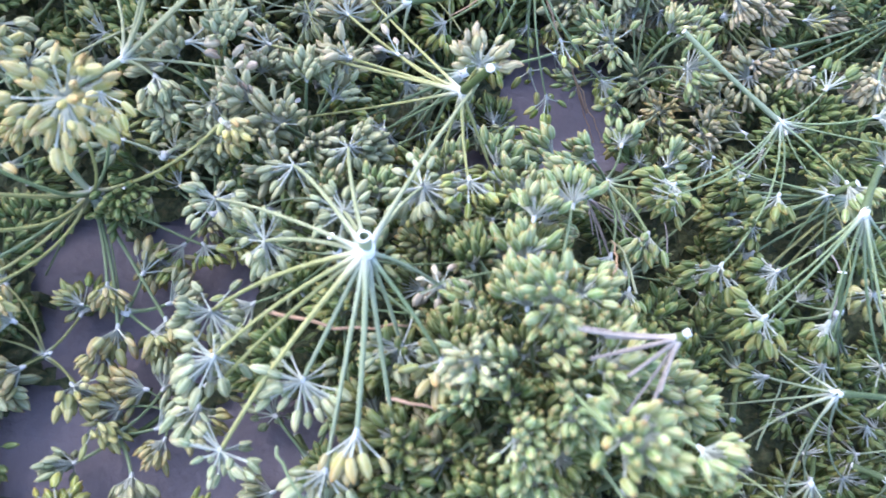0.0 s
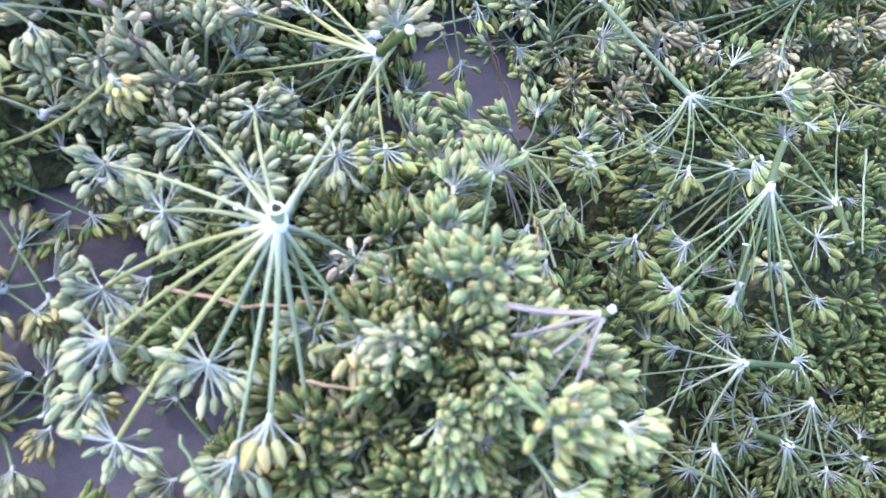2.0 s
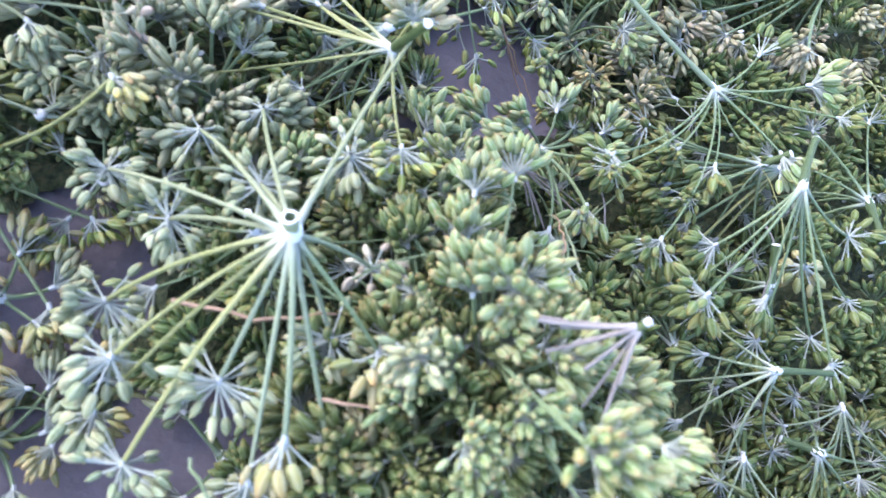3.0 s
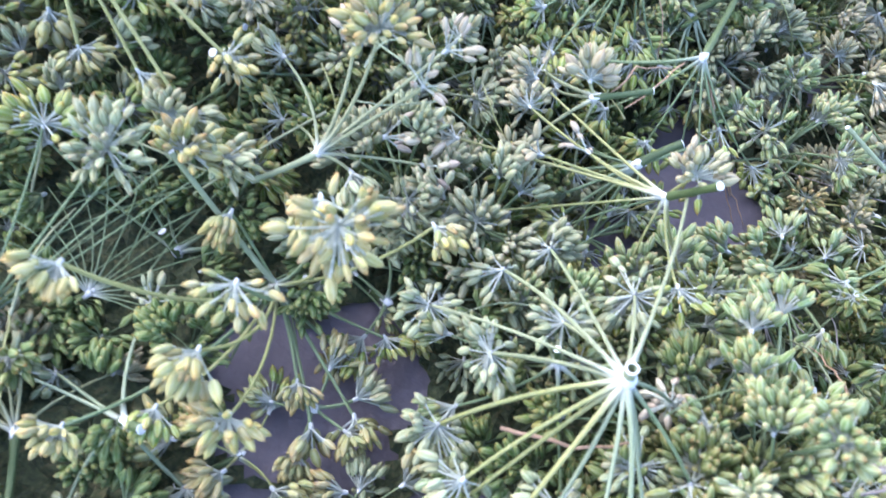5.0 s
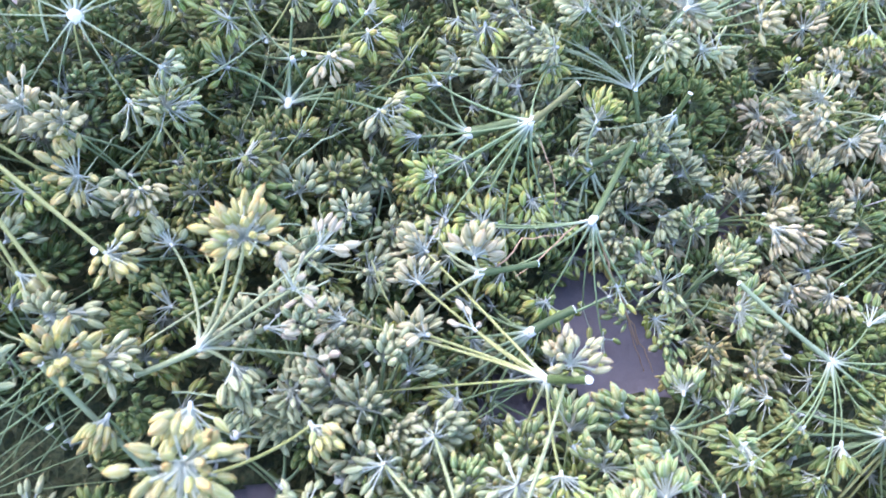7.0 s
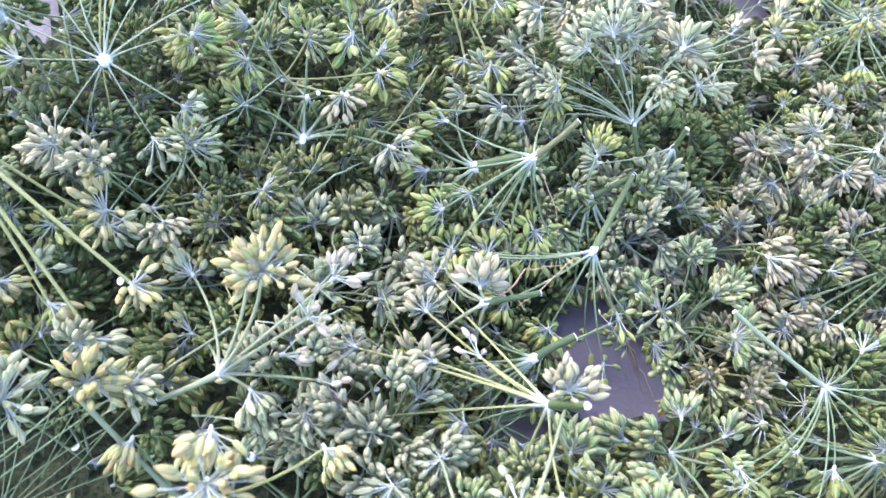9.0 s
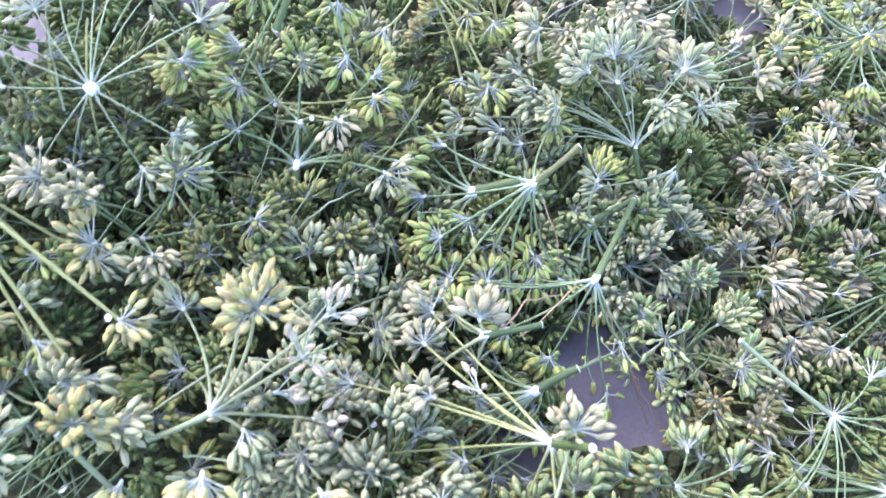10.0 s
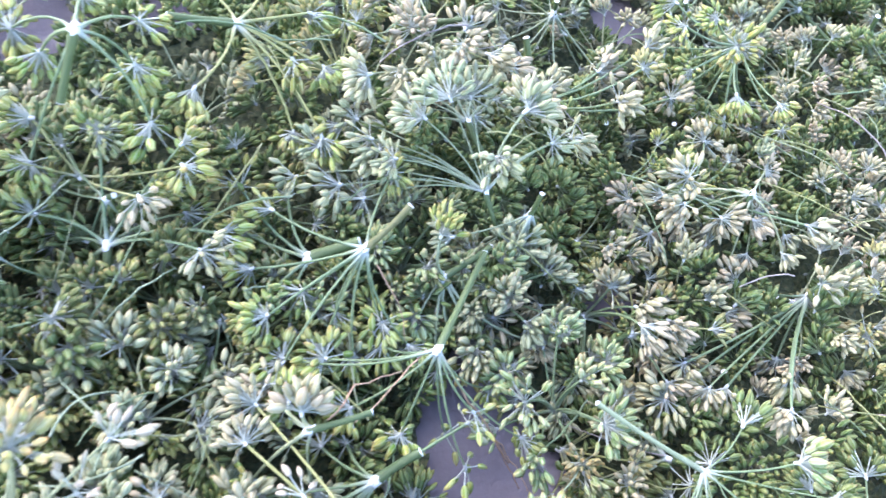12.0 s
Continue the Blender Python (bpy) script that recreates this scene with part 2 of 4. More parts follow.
FORMS = {  # fruits, spread of the dome, pedicel length, fruit length, plumpness, how far fruits turn along the axis
    "open": ((18, 25), (1.25, 1.65), (0.0048, 0.0068), (0.0043, 0.0051), (0.46, 0.54), 0.15),
    "dense": ((30, 38), (1.4, 1.85), (0.0046, 0.0066), (0.0043, 0.0050), (0.45, 0.53), 0.15),
    "bunch": ((21, 28), (0.9, 1.25), (0.0044, 0.0064), (0.0044, 0.0052), (0.45, 0.53), 0.45),
    "hang": ((23, 30), (1.1, 1.45), (0.0046, 0.0064), (0.0042, 0.0049), (0.45, 0.53), 0.45),
    "star": ((32, 40), (1.75, 2.05), (0.0054, 0.0072), (0.0036, 0.0041), (0.52, 0.60), 0.15),
    "ball": ((46, 56), (1.6, 2.1), (0.0062, 0.0084), (0.0043, 0.0050), (0.43, 0.50), 0.1),
    "comb": ((26, 33), (1.0, 1.5), (0.0040, 0.0062), (0.0044, 0.0052), (0.46, 0.54), 0.4),
    "sparse": ((6, 9), (1.0, 1.5), (0.0055, 0.0075), (0.0040, 0.0047), (0.44, 0.52), 0.2),
}


def umbellet_plan(rng, form, fruit=1.0):
    """Where each fruit of an umbellet sits: base, direction, length, width, bend, tints."""
    n, spread, reach, size, plump, gather = FORMS[form]
    count, spread, reach, size, plump = rng.randint(*n), rng.uniform(*spread), rng.uniform(*reach), rng.uniform(*size), rng.uniform(*plump)
    plan, turn = [], rng.uniform(0, 6.28)
    worn, slack = rng.uniform(0, 6.28), rng.uniform(0.0, 0.42)
    for k in range(count):
        th = spread * math.sqrt((k + 0.5) / count) * rng.uniform(0.86, 1.12)
        ph = turn + k * 2.39996 + rng.uniform(-0.3, 0.3)
        if math.cos(ph - worn) > 0.65 and th > 0.5 and rng.random() < 0.4:
            continue
        ph += 0.3 * math.sin(2 * (ph - worn))
        d = unit((math.sin(th) * math.cos(ph) + slack * math.cos(worn), math.sin(th) * math.sin(ph) + slack * math.sin(worn), math.cos(th)))
        base = d * reach * rng.uniform(0.58, 1.22)
        out = unit(d + np.array((rng.uniform(-0.36, 0.36), rng.uniform(-0.36, 0.36), gather + rng.uniform(-0.25, 0.25))))
        length = size * fruit * rng.uniform(0.78, 1.14)
        plan.append((base, out, length, length * plump * rng.uniform(0.82, 1.14), rng.uniform(-0.24, 0.24), (rng.random(), rng.random())))
    return plan


def pedicels(shape, plan, slot, rng, fine, thick=0.00021):
    """The star of fine stalks and its pale knob."""
    for base, out, *_ in plan:
        mid = base * 0.55 + np.array((0, 0, 1.0)) * np.linalg.norm(base) * 0.08
        line = bezier(np.zeros(3), mid, base + out * 0.0003, 5) if fine else np.array((np.zeros(3), base + out * 0.0003))
        radii = np.array((1.3, 1.0, 0.95, 1.0, 1.4)) * thick if fine else np.array((1.2, 1.0)) * thick
        tube(shape, line, radii, 5 if fine else 3, slot, (rng.random(), rng.random()), 0.1, 0.7, False)
    tube(shape, [(0, 0, -0.0012), (0, 0, -0.0004), (0, 0, 0.0005), (0, 0, 0.0009)], (0.0004, 0.0006, 0.00065, 0.0004), 6, slot, (0.5, 0.5), 0.0, 0.04)


def rot_to(d, spin):
    """Rotation that carries +z onto d, spun about it."""
    return Vector(d).to_track_quat("Z", "Y").to_matrix().to_4x4() @ Matrix.Rotation(spin, 4, "Z")


# ---- ground ----
def ground_sheet():
    """One uneven sheet, finely divided under the heap and running out to the horizon."""
    axis = np.concatenate((-np.geomspace(400, 0.5, 14), np.linspace(-0.45, 0.85, 66), np.geomspace(0.95, 400, 14)))
    n = len(axis)
    verts = [(x, y, 0.0006 * (noise.noise((x * 18, y * 18, 0)) - 1) if abs(x) < 1 and abs(y) < 1 else -0.0006) for y in axis for x in axis]
    faces = [(j * n + i, j * n + i + 1, (j + 1) * n + i + 1, (j + 1) * n + i) for j in range(n - 1) for i in range(n - 1)]
    me = bpy.data.meshes.new("ground")
    me.from_pydata(verts, [], faces)
    me.polygons.foreach_set("use_smooth", [True] * len(faces))
    me.materials.append(GROUND)
    return tagged(new("ground", me), "smooth lilac-grey concrete floor under the drying heap", "ground", kind="structure")


ground_sheet()

# ---- umbels ----
# bare floor showing between the umbels: x, y, radius
BARE = [(-0.036, 0.115, 0.008), (-0.038, 0.088, 0.004), (-0.059, 0.092, 0.005), (-0.061, 0.062, 0.008), (-0.041, 0.060, 0.007), (-0.024, 0.058, 0.007), (-0.006, 0.066, 0.009),
        (0.009, 0.065, 0.006), (0.066, 0.203, 0.006), (0.073, 0.210, 0.006), (0.078, 0.198, 0.009), (0.073, 0.188, 0.010), (0.084, 0.184, 0.008), (0.089, 0.178, 0.005), (0.070, 0.175, 0.006),
        (0.041, 0.157, 0.006), (-0.096, 0.369, 0.017), (-0.044, 0.380, 0.008), (0.171, 0.405, 0.008), (0.130, 0.247, 0.003), (-0.026, 0.106, 0.004), (-0.064, 0.112, 0.006), (-0.050, 0.104, 0.004)]
GAPS = [(-0.122, 0.139, 0.006), (-0.107, 0.142, 0.007), (-0.094, 0.142, 0.004)]      # hollows over the dark mat, which stands in for shaded floor
PLACED = []          # ends of the umbels that lie on top, in the order in which they are laid
ALL_ENDS = []        # every umbellet of the heap
VARIANTS, FRUITS = {}, {}


def hides_bare_in_view(x, y, z, pad):
    """Whether something at this height would hide a bare spot in the camera's view, projected from a fixed eye point.
    """
    k = z / (0.22 - z)
    sx, sy = x + (x + 0.01) * k, y + (y - 0.07) * k
    return any((sx - bx) ** 2 + (sy - by) ** 2 < (r + pad) ** 2 for bx, by, r in BARE + GAPS)


def child(name, me, parent, m=None, label=""):
    ob = new(name, me)
    ob.parent = parent
    if m is not None:
        ob.matrix_basis = m
    return tagged(ob, label) if label else ob


def whole_umbellet(kind, form, rng):
    """One of a few joined umbellet meshes of this kind."""
    k = (kind, form, rng.randrange(7))
    if k not in VARIANTS:
        r = random.Random(sum(map(ord, kind + form)) * 31 + k[2])
        s, plan = Shape(), umbellet_plan(r, form)
        pedicels(s, plan, 0, r, False)
        for base, out, length, width, bend, tint in plan:
            seed(s, base, out, length, width, False, 1, tint, r, bend)
        VARIANTS[k] = s.mesh("umbellet", [PEDICEL, SEEDS[kind]])
    return VARIANTS[k]


def fruit_mesh(kind, rng):
    """One of a pool of single fruits, 5 mm long, scaled at its use."""
    k = (kind, rng.randrange(14))
    if k not in FRUITS:
        r = random.Random(sum(map(ord, kind)) * 17 + k[1])
        s = Shape()
        seed(s, np.zeros(3), np.array((0, 0, 1.0)), 0.005, 0.0023, True, 0, (r.random(), r.random()), r, r.uniform(-0.22, 0.22))
        FRUITS[k] = s.mesh("fruit", [SEEDS[kind]])
    return FRUITS[k]


def fine_umbellet(kind, form, rng, parent, m, fruit=1.0):
    """An umbellet whose fruits are each a piece of their own."""
    s, plan = Shape(), umbellet_plan(rng, form, fruit)
    pedicels(s, plan, 0, rng, True)
    star = child("umbellet", s.mesh("umbellet", [PEDICEL]), parent, m)
    for base, out, length, width, bend, tint in plan:
        child("fruit", fruit_mesh(kind, rng), star, Matrix.Translation(base) @ rot_to(out, rng.uniform(0, 6.28)) @ Matrix.Diagonal((width / 0.0023, width / 0.0023, length / 0.005, 1.0)))
    return star


def umbel(label, hub, cut, ends, kind="green", ray="green", thick=0.00050, fine=False, lift=0.35, group="umbels drying in the heap", seed_no=1,
          stalk_r=0.0013, sizes=1.0, droop=0.45, stalk_mat=None, forms=("bunch", "dense", "hang", "open"), note=True, fruit=1.0, knot=1.0, hollow=False, flare=1.7, lean=(0.0, 0.0, 0.0)):
    """A cut umbel: stalk from hub to cut, one ray to each of ends, an umbellet on each. An end may add its own kind and form."""
    rng = random.Random(seed_no)
    hub, cut = np.array(hub), np.array(cut)
    top = tagged(new("fennel_umbel"), label, "umbel", group)
    top.location = hub
    up = unit(cut - hub)
    s = Shape()
    tall = np.linalg.norm(cut - hub)
    a, b = side_axes(up)
    crook = a * tall * rng.uniform(-0.06, 0.06)
    line = bezier(-up * 0.0012, up * tall * 0.5 + crook, up * tall, 7)
    tube(s, line, [stalk_r * k for k in (0.9, 1.15, 0.92, 0.9, 0.9, 0.92, 0.98)], 10, 0, (rng.random(), rng.random()), 0.0, 1.0, False)
    ang = [q * 0.62832 for q in range(10)]
    lip = [line[-1] + up * lift_by + (a * math.cos(q) + b * math.sin(q)) * stalk_r * k * (1 + 0.05 * math.sin(3 * q)) for lift_by, k in ((0.0, 0.98), (0.0003, 0.93), (0.0002, 0.66), (-0.0022, 0.60)) for q in ang]
    if hollow:
        s.grid([np.array(lip[k:k + 10]) for k in (0, 10, 20)], (0, 0, 0), False, 1, (0, 0))
        s.grid([np.array(lip[k:k + 10]) for k in (20, 30)], (1, 1), True, 0, (0, 0), line[-1] - up * 0.003)
    else:
        s.grid([np.array(lip[k:k + 10]) for k in (0, 10, 20)], (0, 0, 0), True, 1, (0, 0), line[-1] + up * 0.0001)
    child("stalk", s.mesh("stalk", [stalk_mat or STALK, PITH]), top)
    k = Shape()
    tube(k, [-up * 0.0020, -up * 0.0017, -up * 0.0010, up * 0.0003, up * 0.0014, up * 0.0020], [stalk_r * q for q in (0.04, 0.6 * knot, 0.95 * knot, 1.12 * knot, 1.02 * knot, 0.9)], 10, 0, (0, 0))
    lumps = random.Random(seed_no + 9)
    k.v = [np.asarray(p) * lumps.uniform(0.86, 1.14) for p in k.v]
    child("hub", k.mesh("hub", [PITH]), top, None, "pale swollen hub where the rays meet")
    for number, e in enumerate(ends):
        own_kind = e[3] if len(e) > 3 else kind
        form = e[4] if len(e) > 4 else rng.choice(forms)
        if note:
            PLACED.append(tuple(e[:3]))
        e = np.array(e[:3]) - hub
        far = np.linalg.norm(e)
        flat = unit(e)
        start = unit(flat - up * lift)
        bow = start * far * 0.5 + np.array((rng.uniform(-0.04, 0.04), rng.uniform(-0.04, 0.04), rng.uniform(-0.02, 0.06))) * far
        pts = bezier(flat * 0.0008, bow, e, 9 if fine else 6)
        r = Shape()
        w = thick * rng.uniform(0.82, 1.15)
        prof = np.interp(np.linspace(0, 1, len(pts)), (0, 0.10, 0.22, 1.0), (flare, 1.0 + 0.27 * (flare - 1.0), 1.0, 0.85)) * w
        tube(r, pts, prof, 6 if fine else 5, 0, (rng.random(), rng.random()), 0.0, 1.0, False)
        child("ray", r.mesh("ray", [RAY[ray if isinstance(ray, str) else ray[number] if isinstance(ray, list) else rng.choice(ray)]]), top)
        if own_kind == "none":
            continue
        if form != "sparse":
            ALL_ENDS.append(tuple(e + hub))
        d = unit(unit(e - bow) + np.array((rng.uniform(-0.3, 0.3), rng.uniform(-0.3, 0.3), rng.uniform(-0.15, 0.3) - droop)) + np.array(lean))
        m = Matrix.Translation(e) @ rot_to(d, rng.uniform(0, 6.28)) @ Matrix.Scale(sizes * rng.uniform(0.84, 1.12), 4)
        if fine:
            fine_umbellet(own_kind, form, rng, top, m, fruit)
        else:
            tagged(child("umbellet", whole_umbellet(own_kind, form, rng), top, m), kind="stuff")
    return top


def fan(seed_no, hub, up, count, reach, cone, floor=0.007):
    """Ends of rays that fan out away from the stalk, kept above the floor."""
    rng = random.Random(seed_no)
    up = unit(up)
    a, b = side_axes(up)
    ends, turn = [], rng.uniform(0, 6.28)
    for k in range(count):
        th = cone * math.sqrt((k + 0.6) / count) * rng.uniform(0.85, 1.1)
        ph = turn + 2.39996 * k + rng.uniform(-0.2, 0.2)
        d = -up * math.cos(th) + (a * math.cos(ph) + b * math.sin(ph)) * math.sin(th)
        e = np.array(hub) + d * reach * rng.uniform(0.75, 1.12)
        e[2] = max(e[2], floor + rng.uniform(0, 0.006))
        ends.append(tuple(e))
    return ends


GREEN = "cut green fennel umbel drying in the heap"
MINT = "bloomy grey-green fennel umbel drying in the heap"
YELLOW = "ripening yellow-green fennel umbel with golden fruit tips"
STRAW = "pale straw-green fennel umbel going dry in the heap"

# the big one lying upside down, cut stalk towards the sky
umbel("large grey-green umbel lying upside down with its cut stalk up", (0.0125, 0.0968, 0.0725), (0.0116, 0.0978, 0.0772),
      [(-0.020, 0.090, 0.043), (-0.016, 0.077, 0.053), (-0.019, 0.069, 0.040), (-0.012, 0.059, 0.047), (0.003, 0.073, 0.057), (0.015, 0.0625, 0.062, "yellow", "bunch"),
       (0.010, 0.056, 0.052), (-0.010, 0.106, 0.050, "mint", "star"), (-0.024, 0.118, 0.044), (-0.0066, 0.1285, 0.047), (0.006, 0.1365, 0.046), (0.025, 0.124, 0.053),
       (0.028, 0.050, 0.046), (0.031, 0.079, 0.062, "yellow", "open"), (0.030, 0.097, 0.058, "bleached", "bunch"), (0.023, 0.083, 0.055), (0.007, 0.115, 0.052, "mint", "star"), (0.0352, 0.1483, 0.064, "none")],
      "mint", ["yellow"] * 4 + ["mint"] * 3 + ["straw"] * 5 + ["mint", "green", "mint", "mint", "straw", "straw"], thick=0.00055, fine=True, seed_no=11, droop=1.2, sizes=1.0, stalk_r=0.0016, knot=1.2, hollow=True, flare=1.9, stalk_mat=PALE_STALK, lean=(0.0, -0.5, 0.0), lift=-0.22, forms=("star", "star", "hang"), fruit=1.0)
umbel("straw-green umbel with a thick cut stalk tipped upward", (0.0324, 0.1499, 0.058), (0.0354, 0.1432, 0.0773),
      [(-0.019, 0.168, 0.041), (0.003, 0.164, 0.046), (0.016, 0.166, 0.048, "bleached", "sparse"), (0.001, 0.181, 0.043), (0.003, 0.192, 0.042), (-0.013, 0.151, 0.031, "mint"),
       (0.0345, 0.150, 0.069, "straw", "dense"), (0.036, 0.127, 0.054, "green"), (0.045, 0.138, 0.040, "green"), (0.028, 0.130, 0.035, "green"), (0.015, 0.150, 0.035, "green"), (0.040, 0.165, 0.022, "green", "sparse")],
      "straw", ("yellow", "yellow", "green"), thick=0.00043, fine=True, seed_no=12, stalk_r=0.0011, fruit=0.9)
umbel(STRAW, (0.0174, 0.1818, 0.0516), (0.0330, 0.1855, 0.054), [(0.015, 0.186, 0.053), (0.003, 0.175, 0.030, "green"), (0.012, 0.195, 0.035, "green"), (0.020, 0.172, 0.028, "mint"), (0.008, 0.200, 0.036)],
      "straw", "straw", fine=True, seed_no=24, stalk_r=0.0010)
umbel(GREEN, (0.036, 0.172, 0.037), (0.0475, 0.1780, 0.0425), [(0.003, 0.160, 0.019), (0.006, 0.172, 0.022), (0.010, 0.155, 0.016), (0.018, 0.150, 0.014), (0.030, 0.188, 0.018), (0.022, 0.186, 0.022), (0.018, 0.160, 0.016), (0.027, 0.165, 0.018), (0.028, 0.152, 0.016), (0.065, 0.190, 0.030, "mint", "sparse")],
      "green", "green", seed_no=31, stalk_r=0.0014)
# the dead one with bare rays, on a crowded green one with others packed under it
# those packed under wear mostly the darkest skin, standing in for shade below
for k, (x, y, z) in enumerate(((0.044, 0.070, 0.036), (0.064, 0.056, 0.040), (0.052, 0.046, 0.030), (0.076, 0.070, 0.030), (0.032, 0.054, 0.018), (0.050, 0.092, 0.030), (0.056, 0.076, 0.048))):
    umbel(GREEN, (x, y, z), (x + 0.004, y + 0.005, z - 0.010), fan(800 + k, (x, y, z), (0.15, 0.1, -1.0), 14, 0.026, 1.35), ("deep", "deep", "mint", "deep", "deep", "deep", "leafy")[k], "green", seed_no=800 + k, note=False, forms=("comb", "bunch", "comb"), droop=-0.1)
umbel("crowded green umbel with orange-tinged fruit tips under a dead one", (0.058, 0.088, 0.044), (0.066, 0.094, 0.028),
      [(0.048, 0.104, 0.063), (0.048, 0.085, 0.088), (0.035, 0.075, 0.078, "mint", "comb"), (0.056, 0.059, 0.096), (0.061, 0.122, 0.058), (0.051, 0.116, 0.060), (0.078, 0.062, 0.080), (0.044, 0.062, 0.074),
       (0.062, 0.073, 0.066), (0.038, 0.092, 0.060), (0.068, 0.050, 0.072), (0.045, 0.048, 0.066), (0.083, 0.075, 0.062), (0.040, 0.110, 0.048), (0.055, 0.084, 0.064), (0.050, 0.095, 0.068), (0.060, 0.096, 0.066), (0.066, 0.084, 0.058), (0.055, 0.068, 0.076)],
      "leafy", "green", fine=True, seed_no=32, forms=("comb",), sizes=1.06, droop=0.1, fruit=0.85)
umbel("dead umbel with bare purple-brown rays", (0.0729, 0.0817, 0.0847), (0.0735, 0.0821, 0.0857),
      [(0.0541, 0.0828, 0.080, "none"), (0.0568, 0.0772, 0.080, "none"), (0.0689, 0.0666, 0.076, "none"), (0.0637, 0.0741, 0.078, "none"), (0.0706, 0.0722, 0.080, "none"),
       (0.0597, 0.0818, 0.080, "none"), (0.0660, 0.0690, 0.074, "none"), (0.0560, 0.0840, 0.078, "none"), (0.0620, 0.0790, 0.080, "none")],
      "straw", "dry", thick=0.00042, fine=True, seed_no=15, stalk_r=0.0009, knot=0.65, lift=0.15, flare=1.6)
# bloomy and green ones lying face up between the large ones
for k, (x, y, z, kind) in enumerate(((-0.006, 0.150, 0.024, "mint"), (0.046, 0.128, 0.024, "leafy"), (0.016, 0.122, 0.020, "leafy"), (-0.030, 0.160, 0.022, "mint"))):
    umbel(MINT if kind == "mint" else GREEN, (x, y, z), (x + 0.004, y + 0.005, z - 0.010), fan(860 + k, (x, y, z), (0.15, 0.1, -1.0), 11, 0.021, 1.3), kind, "green", seed_no=860 + k, note=False, forms=("bunch", "open", "comb"), droop=-0.4)
# the golden ones
umbel("golden ripe umbel held up on a pale curved stalk", (-0.0608, 0.1271, 0.0190), (-0.0887, 0.1462, 0.0480),
      [(-0.0492, 0.1185, 0.0795, "yellow", "ball"), (-0.067, 0.108, 0.0690, "yellow", "open"), (-0.098, 0.106, 0.073, "yellow", "hang"), (-0.073, 0.097, 0.057), (-0.065, 0.085, 0.054, "yellow", "dense"), (-0.052, 0.103, 0.015),
       (-0.041, 0.1137, 0.0096), (-0.074, 0.138, 0.037), (-0.025, 0.136, 0.050), (-0.053, 0.137, 0.054), (-0.100, 0.083, 0.036, "yellow", "dense"), (-0.083, 0.090, 0.030, "green"), (-0.036, 0.096, 0.012), (-0.047, 0.092, 0.014), (-0.030, 0.118, 0.014, "green")],
      "yellow", ("green", "yellow"), fine=True, seed_no=25, stalk_r=0.0008, stalk_mat=PALE_STALK, sizes=1.02, forms=("hang", "bunch"), fruit=0.95, droop=0.5, hollow=True, lean=(0.1, -1.3, -0.3))
umbel("umbel with golden and bleached papery fruits on a lying stalk", (-0.055, 0.157, 0.040), (-0.071, 0.152, 0.029),
      [(-0.039, 0.1625, 0.044, "bleached", "sparse"), (-0.028, 0.156, 0.044, "bleached", "sparse"), (-0.033, 0.164, 0.066, "bleached", "sparse"), (-0.068, 0.188, 0.036), (-0.0454, 0.1712, 0.075, "yellow", "ball"), (-0.028, 0.176, 0.066, "bleached", "sparse"), (-0.046, 0.153, 0.040), (-0.066, 0.173, 0.028, "yellow", "open"), (-0.050, 0.178, 0.060, "bleached", "sparse")],
      "mint", "straw", fine=True, seed_no=18, forms=("open", "bunch"), sizes=1.0, stalk_mat=PALE_STALK, stalk_r=0.0009, droop=0.0, fruit=0.98)
umbel(YELLOW, (-0.139, 0.2125, 0.066), (-0.158, 0.222, 0.072),
      [(-0.082, 0.179, 0.044, "yellow", "dense"), (-0.103, 0.173, 0.039), (-0.110, 0.200, 0.036, "green"), (-0.094, 0.200, 0.038, "mint"), (-0.090, 0.165, 0.036, "mint"), (-0.120, 0.180, 0.035), (-0.130, 0.190, 0.035)],
      "yellow", "yellow", fine=True, seed_no=26, forms=("bunch", "dense"), thick=0.0006)
umbel(MINT, (-0.132, 0.108, 0.014), (-0.146, 0.098, 0.008),
      [(-0.100, 0.139, 0.058, "mint", "ball"), (-0.087, 0.150, 0.043, "yellow", "dense"), (-0.078, 0.152, 0.038, "mint", "dense"), (-0.095, 0.164, 0.035, "mint", "dense"), (-0.122, 0.155, 0.036, "green", "dense"), (-0.118, 0.100, 0.024, "deep", "bunch"), (-0.125, 0.086, 0.020, "deep", "bunch")],
      "mint", "green", fine=True, seed_no=33, sizes=1.0, droop=-0.3, thick=0.00034)
umbel("grey-green stub of an umbel with bare cut rays", (-0.089, 0.0863, 0.030), (-0.0843, 0.0844, 0.034), [(-0.111, 0.100, 0.010), (-0.119, 0.098, 0.017), (-0.091, 0.118, 0.019), (-0.075, 0.075, 0.012), (-0.100, 0.070, 0.014)], "mint", "mint", fine=True, seed_no=34)
umbel(GREEN, (-0.090, 0.139, 0.004), (-0.094, 0.142, 0.010), [(-0.113, 0.164, 0.022), (-0.126, 0.160, 0.018), (-0.108, 0.170, 0.024), (-0.060, 0.148, 0.016), (-0.072, 0.160, 0.020)], "green", "green", seed_no=35)
umbel(MINT, (-0.044, 0.140, 0.022), (-0.048, 0.143, 0.012), [(-0.030, 0.148, 0.030), (-0.042, 0.143, 0.020), (-0.026, 0.140, 0.018), (-0.035, 0.153, 0.018), (-0.055, 0.142, 0.024)], "mint", "mint", seed_no=36)
